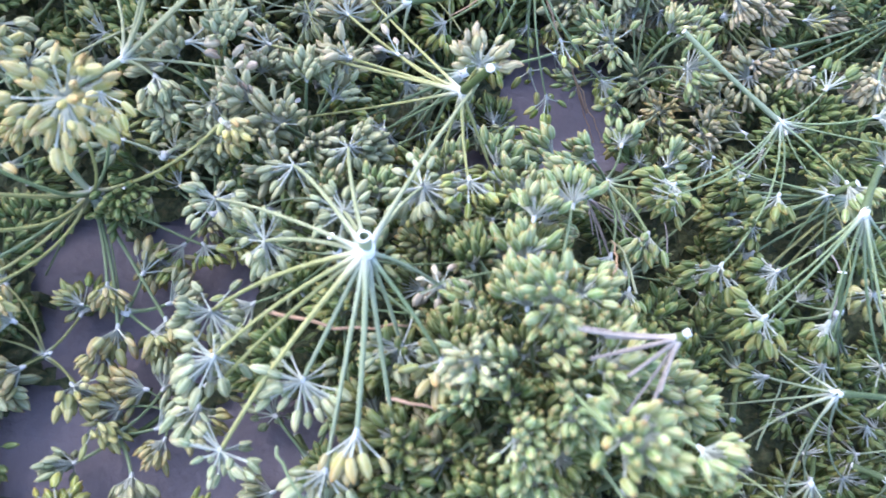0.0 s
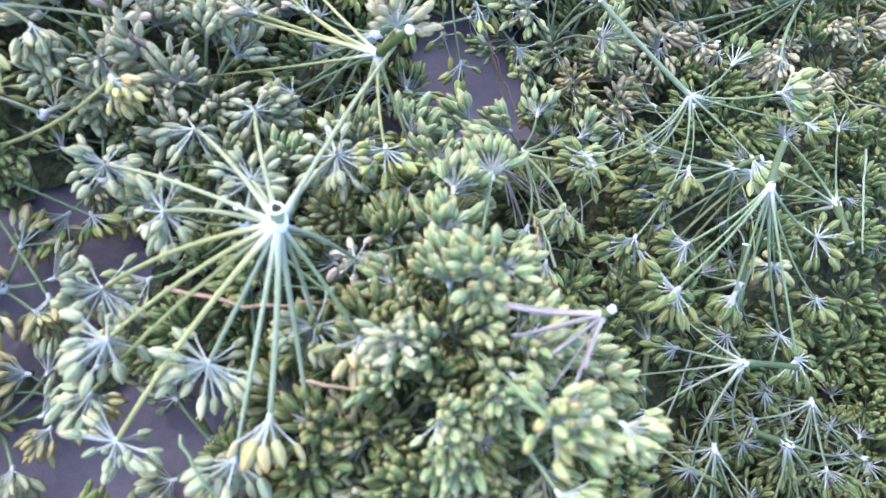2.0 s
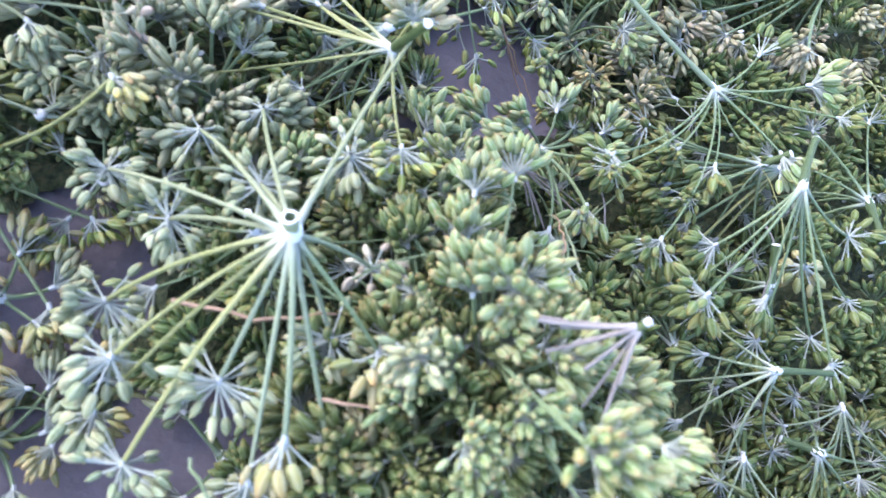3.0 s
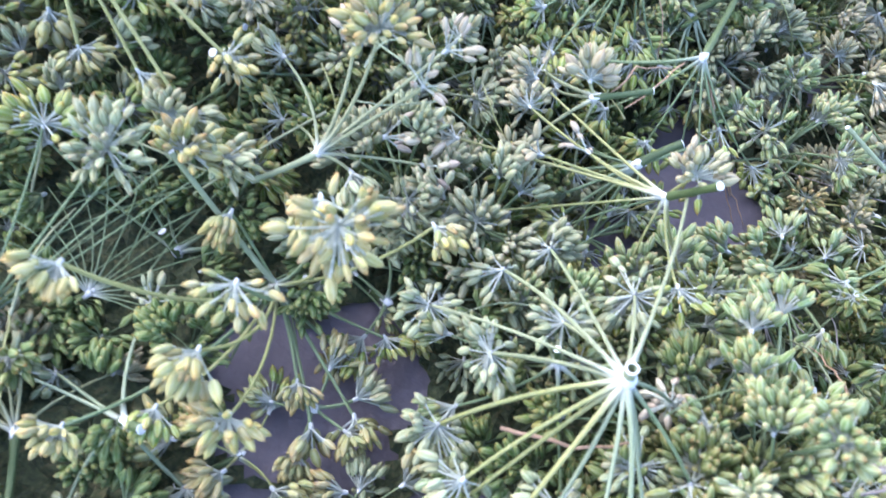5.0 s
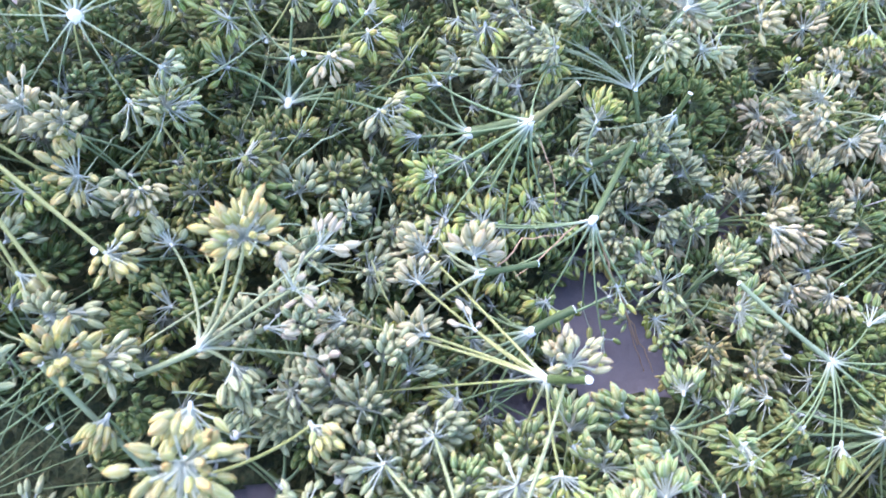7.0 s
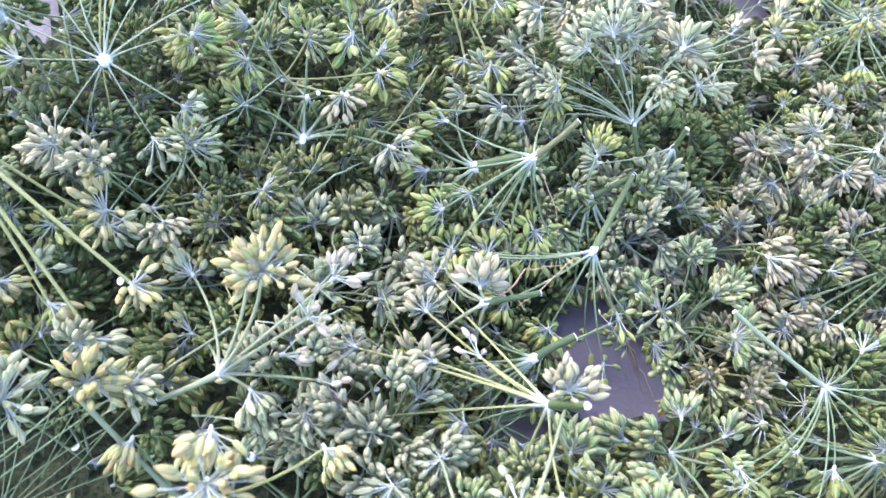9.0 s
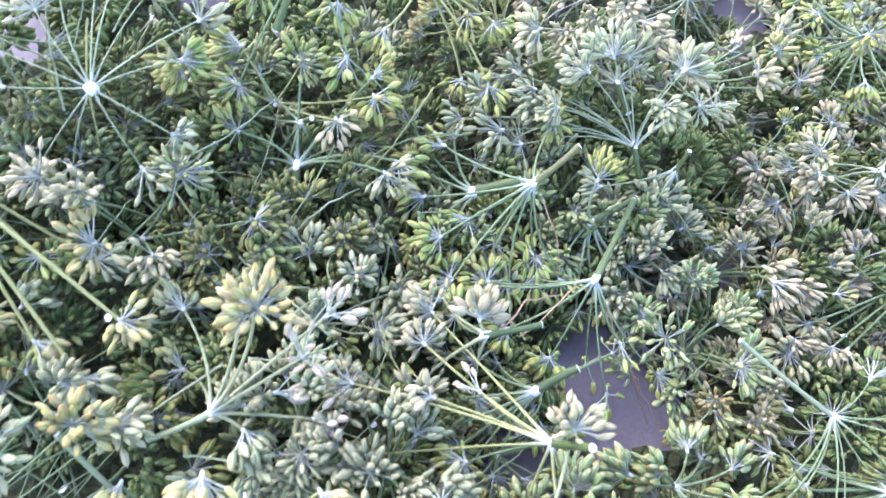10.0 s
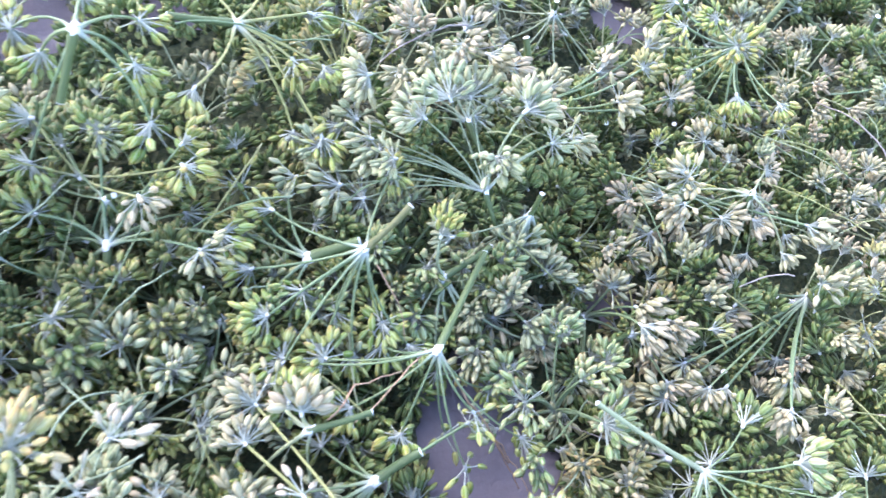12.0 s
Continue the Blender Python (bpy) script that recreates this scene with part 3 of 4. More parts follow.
umbel("stripped umbel with thin bare dark green rays on the floor", (-0.108, 0.121, 0.012), (-0.120, 0.112, 0.008),
      [(-0.108 + 0.036 * math.cos(q), 0.121 + 0.034 * math.sin(q), 0.010 + 0.010 * math.sin(3 * q) ** 2, "none") for q in np.linspace(-0.5, 2.8, 15)], "deep", "green", thick=0.00022, seed_no=54, stalk_r=0.0008)

# front right
umbel(GREEN, (0.1347, 0.1721, 0.037), (0.0985, 0.1890, 0.0500),
      [(0.139, 0.172, 0.020), (0.096, 0.142, 0.041), (0.108, 0.119, 0.041), (0.159, 0.171, 0.048, "leafy", "bunch"), (0.093, 0.135, 0.047), (0.150, 0.150, 0.042, "leafy", "bunch"), (0.120, 0.150, 0.036), (0.165, 0.160, 0.050), (0.130, 0.145, 0.038), (0.150, 0.185, 0.040)],
      "deep", "green", fine=True, seed_no=13, forms=("open", "bunch"), thick=0.00034, stalk_r=0.0008, stalk_mat=PALE_STALK)
umbel(GREEN, (0.141, 0.132, 0.057), (0.150, 0.148, 0.0550),
      [(0.113, 0.102, 0.050), (0.1695, 0.110, 0.036), (0.152, 0.089, 0.044), (0.135, 0.105, 0.044), (0.160, 0.100, 0.030), (0.125, 0.120, 0.040), (0.155, 0.118, 0.038, "yellow"), (0.120, 0.110, 0.032), (0.142, 0.098, 0.030), (0.170, 0.128, 0.040)],
      "deep", "green", fine=True, seed_no=14, forms=("open", "bunch"), thick=0.00038, stalk_r=0.0011)
umbel(GREEN, (0.131, 0.085, 0.049), (0.150, 0.086, 0.046),
      [(0.140, 0.066, 0.018), (0.127, 0.061, 0.027), (0.115, 0.075, 0.030), (0.118, 0.090, 0.040), (0.150, 0.070, 0.020), (0.110, 0.085, 0.025), (0.160, 0.085, 0.020), (0.125, 0.105, 0.030)],
      "deep", "mint", seed_no=16, forms=("open", "bunch"), thick=0.00034, stalk_r=0.0009)
umbel(GREEN, (0.083, 0.150, 0.024), (0.070, 0.158, 0.020), [(0.064, 0.133, 0.054), (0.079, 0.120, 0.036), (0.083, 0.110, 0.038), (0.106, 0.165, 0.014), (0.100, 0.155, 0.030), (0.075, 0.140, 0.035), (0.090, 0.128, 0.036), (0.095, 0.160, 0.022), (0.076, 0.152, 0.032, "leafy", "bunch"), (0.086, 0.160, 0.030, "leafy", "bunch"), (0.064, 0.150, 0.034, "leafy", "bunch"), (0.096, 0.144, 0.035, "leafy", "bunch")],
      "leafy", "green", fine=True, seed_no=37, forms=("bunch", "open"))
umbel("green umbel lying on its side with a fan of yellowing rays", (0.1600, 0.1530, 0.0300), (0.1720, 0.1600, 0.0240),
      [(0.122, 0.144, 0.026), (0.123, 0.150, 0.030), (0.124, 0.138, 0.024), (0.127, 0.157, 0.028), (0.130, 0.134, 0.022), (0.136, 0.131, 0.020), (0.128, 0.146, 0.018), (0.132, 0.141, 0.016), (0.126, 0.152, 0.020), (0.141, 0.160, 0.020), (0.144, 0.133, 0.016)],
      "deep", ("yellow", "green"), seed_no=51, forms=("bunch", "hang"), lift=0.1, note=False)
for k, (x, y, z) in enumerate(((0.1765, 0.083, 0.020), (0.139, 0.0675, 0.022))):
    umbel("upturned umbel with a blue-grey star of thin rays", (x, y, z), (x + 0.006, y + 0.008, z - 0.006), fan(880 + k, (x, y, z), (0.1, 0.45, 0.5), 14, 0.026, 1.25), "deep", "mint", thick=0.00032, seed_no=880 + k, note=False, forms=("open", "bunch"), stalk_r=0.0008)
umbel("dead umbel with thin bare lilac-grey rays", (0.0760, 0.1430, 0.0260), (0.0715, 0.1460, 0.0240),
      [(0.092, 0.131, 0.026, "none"), (0.096, 0.128, 0.022, "none"), (0.085, 0.128, 0.020, "none"), (0.090, 0.139, 0.024, "none"), (0.081, 0.126, 0.024, "none"), (0.097, 0.136, 0.020, "none"), (0.088, 0.124, 0.016, "none"), (0.078, 0.131, 0.026, "none")],
      "straw", "dry", thick=0.00026, seed_no=53, stalk_r=0.0006, lift=0.1)
# middle and back
umbel("green umbel with long thin rays and a leaning cut stalk", (0.0531, 0.2053, 0.0494), (0.0712, 0.2395, 0.0470),
      [(0.083, 0.187, 0.024), (0.065, 0.179, 0.022, "green", "sparse"), (0.066, 0.192, 0.034, "green", "sparse"), (0.022, 0.208, 0.036), (0.010, 0.208, 0.036), (0.030, 0.195, 0.030), (0.045, 0.188, 0.026), (0.040, 0.215, 0.030), (0.076, 0.205, 0.020), (0.060, 0.190, 0.020, "green", "sparse")],
      "green", "green", fine=True, seed_no=17, thick=0.00036, stalk_r=0.0011)
umbel(GREEN, (0.060, 0.237, 0.035), (0.076, 0.246, 0.040), [(0.056, 0.241, 0.054), (0.088, 0.216, 0.012, "straw"), (0.070, 0.215, 0.016), (0.050, 0.220, 0.018), (0.060, 0.212, 0.015), (0.080, 0.230, 0.020, "straw", "dense"), (0.095, 0.222, 0.018, "straw", "dense")], "green", "mint", seed_no=38)
umbel("green umbel with a reddish cut stalk tilted over", (0.0322, 0.2335, 0.057), (0.0441, 0.2417, 0.0680),
      [(0.005, 0.218, 0.043), (0.025, 0.224, 0.034), (0.010, 0.206, 0.037), (0.031, 0.212, 0.030), (0.040, 0.222, 0.032), (0.022, 0.215, 0.030), (0.005, 0.252, 0.047), (0.042, 0.264, 0.053), (0.015, 0.228, 0.040), (0.048, 0.214, 0.032), (0.000, 0.235, 0.040)],
      "green", "green", seed_no=20, thick=0.00042, stalk_r=0.0011, stalk_mat=RED_STALK)
umbel(GREEN, (0.017, 0.240, 0.039), (0.032, 0.243, 0.045), [(0.010, 0.262, 0.040), (-0.005, 0.265, 0.040), (-0.003, 0.250, 0.036), (0.000, 0.222, 0.032), (0.012, 0.222, 0.028)], "green", "green", seed_no=39, stalk_r=0.0018)
umbel(GREEN, (-0.0418, 0.2427, 0.038), (-0.044, 0.212, 0.018), [(-0.029, 0.255, 0.051), (-0.062, 0.250, 0.042), (-0.055, 0.234, 0.020), (-0.010, 0.244, 0.045), (-0.014, 0.235, 0.050, "straw", "dense"), (-0.062, 0.252, 0.021), (-0.021, 0.257, 0.035), (-0.021, 0.265, 0.060), (-0.044, 0.268, 0.060)],
      "green", "green", seed_no=21)
umbel("upturned grey-green umbel with a white hub and spoke-like rays", (-0.1007, 0.2407, 0.064), (-0.100, 0.246, 0.058),
      [(-0.078, 0.254, 0.067, "green", "bunch"), (-0.113, 0.222, 0.049, "straw"), (-0.107, 0.229, 0.041), (-0.120, 0.262, 0.070), (-0.105, 0.275, 0.075), (-0.090, 0.272, 0.074), (-0.075, 0.268, 0.070), (-0.130, 0.250, 0.065), (-0.125, 0.240, 0.060, "green", "bunch"), (-0.078, 0.235, 0.055), (-0.085, 0.225, 0.050), (-0.115, 0.270, 0.072), (-0.098, 0.268, 0.080)],
      "mint", "mint", thick=0.00027, seed_no=19, knot=1.25, stalk_r=0.0015, droop=0.0)
umbel(GREEN, (-0.080, 0.225, 0.018), (-0.075, 0.220, 0.008), [(-0.100, 0.220, 0.037), (-0.091, 0.234, 0.020), (-0.080, 0.242, 0.025), (-0.077, 0.203, 0.028, "yellow", "bunch"), (-0.073, 0.220, 0.030), (-0.063, 0.221, 0.020), (-0.062, 0.235, 0.022), (-0.066, 0.205, 0.026)],
      "green", "green", seed_no=40, forms=("dense", "bunch"))
umbel(MINT, (-0.028, 0.196, 0.018), (-0.034, 0.190, 0.010), [(-0.020, 0.203, 0.040), (-0.045, 0.205, 0.032), (-0.035, 0.212, 0.034), (-0.012, 0.190, 0.030), (-0.052, 0.198, 0.028), (-0.030, 0.190, 0.034), (-0.006, 0.204, 0.030), (-0.022, 0.218, 0.030), (-0.040, 0.222, 0.026)],
      "mint", "mint", fine=True, seed_no=41, forms=("dense",), sizes=1.0, droop=-0.3)
umbel("grey-blue umbel with a fan of bare rays", (0.073, 0.2613, 0.050), (0.084, 0.248, 0.032), [(0.067, 0.250, 0.082, "mint", "bunch"), (0.042, 0.266, 0.058), (0.050, 0.275, 0.068), (0.058, 0.280, 0.072), (0.066, 0.285, 0.068), (0.085, 0.282, 0.070, "straw"), (0.095, 0.275, 0.060), (0.035, 0.275, 0.056), (0.105, 0.283, 0.054), (0.080, 0.272, 0.078), (0.026, 0.264, 0.045), (0.034, 0.262, 0.041), (0.019, 0.277, 0.048), (0.031, 0.286, 0.052), (0.038, 0.273, 0.053), (0.012, 0.267, 0.044)],
      "mint", "mint", thick=0.00030, seed_no=23, sizes=1.05, stalk_r=0.0009, forms=("bunch", "dense", "open"))
umbel(GREEN, (0.118, 0.236, 0.010), (0.108, 0.226, 0.006), [(0.110, 0.231, 0.013), (0.123, 0.240, 0.026, "straw", "dense"), (0.125, 0.220, 0.037), (0.109, 0.212, 0.008, "mint", "dense"), (0.129, 0.230, 0.030), (0.137, 0.205, 0.024), (0.100, 0.238, 0.014, "straw", "dense"), (0.140, 0.225, 0.030), (0.104, 0.200, 0.010, "mint", "dense")],
      "straw", "green", seed_no=42, forms=("open", "bunch"))
umbel(STRAW, (0.2016, 0.2381, 0.0264), (0.2210, 0.2480, 0.036), [(0.136, 0.200, 0.022), (0.150, 0.202, 0.027), (0.172, 0.243, 0.028), (0.160, 0.204, 0.022), (0.191, 0.219, 0.012), (0.167, 0.189, 0.042), (0.145, 0.212, 0.024), (0.180, 0.205, 0.030), (0.195, 0.235, 0.042)],
      "straw", "green", seed_no=43, forms=("open", "dense", "bunch"))
umbel(GREEN, (0.160, 0.280, 0.030), (0.150, 0.288, 0.020), [(0.143, 0.259, 0.052, "straw"), (0.134, 0.273, 0.033), (0.152, 0.275, 0.046), (0.142, 0.262, 0.028), (0.187, 0.300, 0.026), (0.178, 0.262, 0.040), (0.191, 0.254, 0.050), (0.165, 0.262, 0.040), (0.168, 0.298, 0.040)],
      "straw", "green", seed_no=44, forms=("bunch", "dense"))
umbel("green umbel with a long dark stalk sticking up behind", (0.1935, 0.3454, 0.047), (0.2130, 0.3620, 0.062), fan(15, (0.1935, 0.345, 0.047), (0.6, 0.5, 0.6), 16, 0.036, 1.5), "green", "green", seed_no=22)
umbel(STRAW, (0.1025, 0.3140, 0.036), (0.0940, 0.3265, 0.057), [(0.109, 0.323, 0.035), (0.138, 0.345, 0.032), (0.125, 0.299, 0.057, "straw", "dense"), (0.159, 0.319, 0.040, "straw", "dense"), (0.145, 0.326, 0.048, "yellow", "dense"), (0.100, 0.300, 0.050), (0.112, 0.290, 0.045), (0.130, 0.330, 0.040), (0.150, 0.340, 0.046)],
      "straw", "green", seed_no=45, forms=("bunch", "dense"))
umbel(STRAW, (0.060, 0.318, 0.045), (0.052, 0.328, 0.030), [(0.055, 0.303, 0.068), (0.063, 0.300, 0.076, "straw", "dense"), (0.033, 0.289, 0.070), (0.075, 0.307, 0.066), (0.027, 0.285, 0.050, "green"), (0.045, 0.296, 0.066), (0.070, 0.325, 0.060), (0.050, 0.320, 0.062), (0.088, 0.318, 0.050)],
      "straw", "straw", seed_no=46, forms=("bunch", "dense"))
umbel("green umbel with a stalk lying flat across the heap", (-0.008, 0.309, 0.067), (-0.0285, 0.3063, 0.070), [(0.011, 0.282, 0.048), (0.020, 0.278, 0.051), (-0.019, 0.283, 0.064), (0.010, 0.300, 0.062), (0.000, 0.325, 0.070), (0.015, 0.318, 0.066), (-0.020, 0.325, 0.066), (0.020, 0.300, 0.060)],
      "green", "yellow", seed_no=47)
umbel(STRAW, (-0.047, 0.279, 0.088), (-0.0525, 0.2690, 0.070), [(-0.035, 0.284, 0.071), (-0.063, 0.261, 0.052), (-0.060, 0.285, 0.072), (-0.050, 0.300, 0.080), (-0.035, 0.298, 0.075), (-0.070, 0.295, 0.070), (-0.030, 0.270, 0.062)],
      "green", "green", seed_no=48)


umbel("small golden umbel lying flat on the floor at the heap's edge", (-0.064, 0.084, 0.010), (-0.078, 0.076, 0.006), [(-0.076, 0.100, 0.016), (-0.067, 0.079, 0.015), (-0.054, 0.076, 0.014), (-0.047, 0.068, 0.012), (-0.071, 0.090, 0.018), (-0.080, 0.086, 0.014), (-0.058, 0.096, 0.010, "green")],
      "yellow", "yellow", thick=0.00034, seed_no=60, forms=("bunch", "hang"), note=False, stalk_r=0.0008)
umbel("small olive-yellow umbel lying flat on the floor", (-0.031, 0.073, 0.010), (-0.040, 0.066, 0.006), [(-0.022, 0.080, 0.014), (-0.037, 0.077, 0.014), (-0.030, 0.065, 0.013), (-0.042, 0.072, 0.013), (-0.023, 0.071, 0.016)],
      "yellow", "green", thick=0.00032, seed_no=66, forms=("bunch", "hang"), note=False, stalk_r=0.0008)
# drooping ones on top towards the back
umbel("green umbel with drooping pale fruits on yellowing rays", (-0.052, 0.264, 0.042), (-0.058, 0.276, 0.036), [(-0.080, 0.259, 0.060, "green", "hang"), (-0.044, 0.266, 0.061, "leafy", "hang"), (-0.031, 0.247, 0.058, "straw", "open"), (-0.020, 0.257, 0.060, "green", "open"), (-0.064, 0.274, 0.056, "green", "bunch")],
      "green", "yellow", thick=0.00036, seed_no=71, lean=(0.0, -0.7, -0.2), stalk_r=0.0010)
umbel("mixed green and straw umbel lying face up", (-0.086, 0.214, 0.028), (-0.094, 0.220, 0.020), [(-0.109, 0.214, 0.056, "straw", "open"), (-0.099, 0.212, 0.054, "straw", "open"), (-0.076, 0.228, 0.046, "leafy", "ball"), (-0.094, 0.201, 0.045, "yellow", "open"), (-0.078, 0.200, 0.044, "straw", "hang"), (-0.052, 0.217, 0.042, "deep", "dense")],
      "leafy", "green", thick=0.00036, seed_no=72, lean=(0.0, -0.6, 0.3), droop=0.0, stalk_r=0.0010)
# sparse ones low on the floor at the heap's front edge and round the bare patches
umbel(GREEN, (-0.047, 0.098, 0.010), (-0.052, 0.104, 0.006), [(-0.038, 0.092, 0.013), (-0.044, 0.108, 0.014), (-0.058, 0.098, 0.012), (-0.050, 0.086, 0.012), (-0.036, 0.101, 0.012, "mint")], "yellow", "green", seed_no=61, forms=("bunch", "hang"), note=False)
umbel(GREEN, (-0.042, 0.066, 0.010), (-0.050, 0.070, 0.006), [(-0.032, 0.068, 0.013), (-0.036, 0.056, 0.012), (-0.050, 0.058, 0.012), (-0.033, 0.078, 0.012, "mint")], "mint", "green", seed_no=62, forms=("bunch", "hang"), note=False)
umbel(GREEN, (0.006, 0.064, 0.010), (0.002, 0.070, 0.006), [(0.014, 0.060, 0.013), (-0.002, 0.055, 0.012), (0.010, 0.074, 0.014), (0.018, 0.070, 0.016), (-0.004, 0.074, 0.012, "mint")], "mint", "green", seed_no=63, forms=("bunch", "hang"), note=False)
umbel(GREEN, (0.030, 0.160, 0.010), (0.026, 0.164, 0.006), [(0.038, 0.152, 0.014), (0.046, 0.152, 0.013), (0.030, 0.148, 0.014), (0.048, 0.166, 0.012), (0.036, 0.166, 0.016), (0.042, 0.174, 0.014), (0.052, 0.172, 0.012), (0.024, 0.152, 0.014)], "green", "green", seed_no=64, forms=("bunch", "dense"), note=False)
umbel(GREEN, (-0.030, 0.130, 0.010), (-0.034, 0.134, 0.006), [(-0.024, 0.138, 0.014), (-0.036, 0.118, 0.012), (-0.022, 0.122, 0.012), (-0.040, 0.136, 0.013), (-0.032, 0.144, 0.016)], "green", "green", seed_no=65, forms=("bunch", "hang"), note=False)

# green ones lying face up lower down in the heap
# deep green skin on the left partly stands in for shade in gaps
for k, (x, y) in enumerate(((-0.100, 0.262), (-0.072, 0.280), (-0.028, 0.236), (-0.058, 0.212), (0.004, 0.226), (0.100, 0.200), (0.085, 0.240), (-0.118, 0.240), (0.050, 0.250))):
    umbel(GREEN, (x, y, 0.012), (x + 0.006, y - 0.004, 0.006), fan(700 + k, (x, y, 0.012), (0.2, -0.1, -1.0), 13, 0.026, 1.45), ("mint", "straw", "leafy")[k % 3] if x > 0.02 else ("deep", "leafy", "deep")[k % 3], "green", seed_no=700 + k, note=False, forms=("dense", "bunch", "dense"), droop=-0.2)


def roof(x, y):
    """Height of the heap's top here, eased from the umbels already laid on it."""
    top, weight = 0.036 * 0.02, 0.02
    for px, py, pz in PLACED[:LAID]:
        w = math.exp(-((px - x) ** 2 + (py - y) ** 2) / 0.022 ** 2)
        top, weight = top + w * pz, weight + w
    return top / weight


def settle(e, margin, spare=0.002):
    """Lets an umbellet sink until, along the camera's line of sight, it lies under the umbels on top of the heap."""
    z = min(e[2], roof(e[0], e[1]) + spare)
    for px, py, pz in PLACED[:LAID]:
        k = z / (0.22 - z) - pz / (0.22 - pz)
        dx, dy = e[0] + (e[0] + 0.01) * k - px, e[1] + (e[1] - 0.07) * k - py
        if dx * dx + dy * dy < 0.013 ** 2:
            z = min(z, pz - margin)
    return z


LAID = len(PLACED)


def inside_heap(x, y):
    return -0.15 - 0.05 * (0.07 < y < 0.3) < x < 0.19 + 0.40 * max(0.0, y) and 0.02 < y < 0.46


def heap():
    """The rest of the heap: umbels in all attitudes packed between and under those on top."""
    rng = random.Random(77)
    spots, tries = [], 0
    while len(spots) < 121 and tries < 20000:
        tries += 1
        x, y = rng.uniform(-0.22, 0.42), rng.uniform(0.0, 0.47)
        if inside_heap(x, y) and all((x - a) ** 2 + (y - b) ** 2 > 0.0285 ** 2 for a, b in spots):
            spots.append((x, y))
    for i, (x, y) in enumerate(spots):
        h = roof(x, y)
        if x > 0.07 and y > 0.16:
            mix_of = (0.0, 0.03, 0.27, 0.10, 0.58, 0.02)
        elif x > 0.065:
            mix_of = (0.62, 0.10, 0.04, 0.04, 0.0, 0.20)
        elif y > 0.28:
            mix_of = (0.04, 0.30, 0.10, 0.22, 0.24, 0.10)
        elif y > 0.19 and x < 0.0:
            mix_of = (0.58, 0.12, 0.04, 0.06, 0.02, 0.18)
        elif y > 0.225:
            mix_of = (0.06, 0.22, 0.34, 0.08, 0.16, 0.14)
        elif y > 0.19:
            mix_of = (0.30, 0.22, 0.14, 0.10, 0.04, 0.20)
        else:
            mix_of = (0.15, 0.34, 0.20, 0.10, 0.06, 0.15)
        kind = rng.choices(("deep", "green", "mint", "yellow", "straw", "leafy"), mix_of)[0]
        style, turn = rng.random(), rng.uniform(0, 6.28)
        if style < 0.35:
            lean, hz = rng.uniform(0.1, 0.9), h + rng.uniform(-0.008, 0.010)
        elif style < 0.65:
            lean, hz = rng.uniform(1.2, 1.9), rng.uniform(0.014, max(0.016, h - 0.010))
        else:
            lean, hz = rng.uniform(2.3, 3.0), rng.uniform(0.006, 0.014)
        up = np.array((math.sin(lean) * math.cos(turn), math.sin(lean) * math.sin(turn), math.cos(lean)))
        hub = np.array((x, y, max(0.006, hz)))
        hub[2] = max(0.006, min(hub[2], settle(hub, 0.004, 0.009)))
        ends = []
        for e in fan(500 + i, hub, up, rng.randint(11, 14), rng.uniform(0.022, 0.036), rng.uniform(1.2, 1.6)):
            z = settle(e, 0.007)
            if e[0] > 0.095 and e[1] < 0.135:
                z = max(0.007, z * 0.55)
            buried = z < roof(e[0], e[1]) - 0.020
            if z > 0.004 and not (buried and rng.random() < 0.45) and not hides_bare_in_view(e[0], e[1], z, 0.007):
                ends.append((e[0], e[1], z))
        if len(ends) < 3 or hides_bare_in_view(*hub, 0.012):
            continue
        cut = hub + up * rng.uniform(0.006, 0.028)
        cut[2] = max(0.004, min(cut[2], settle(cut, 0.004) + 0.006))
        umbel({"yellow": YELLOW, "mint": MINT, "straw": STRAW}.get(kind, GREEN), hub, cut, ends, kind, "green" if kind in ("deep", "leafy") else kind, thick=0.00038, seed_no=1000 + i, stalk_r=rng.uniform(0.0009, 0.0013), note=False, forms=("bunch", "bunch", "hang", "dense", "open"), droop=rng.uniform(-0.4, 0.4), sizes=0.80 if x > 0.06 and y > 0.17 else 0.86 if y > 0.19 else 0.94)


heap()


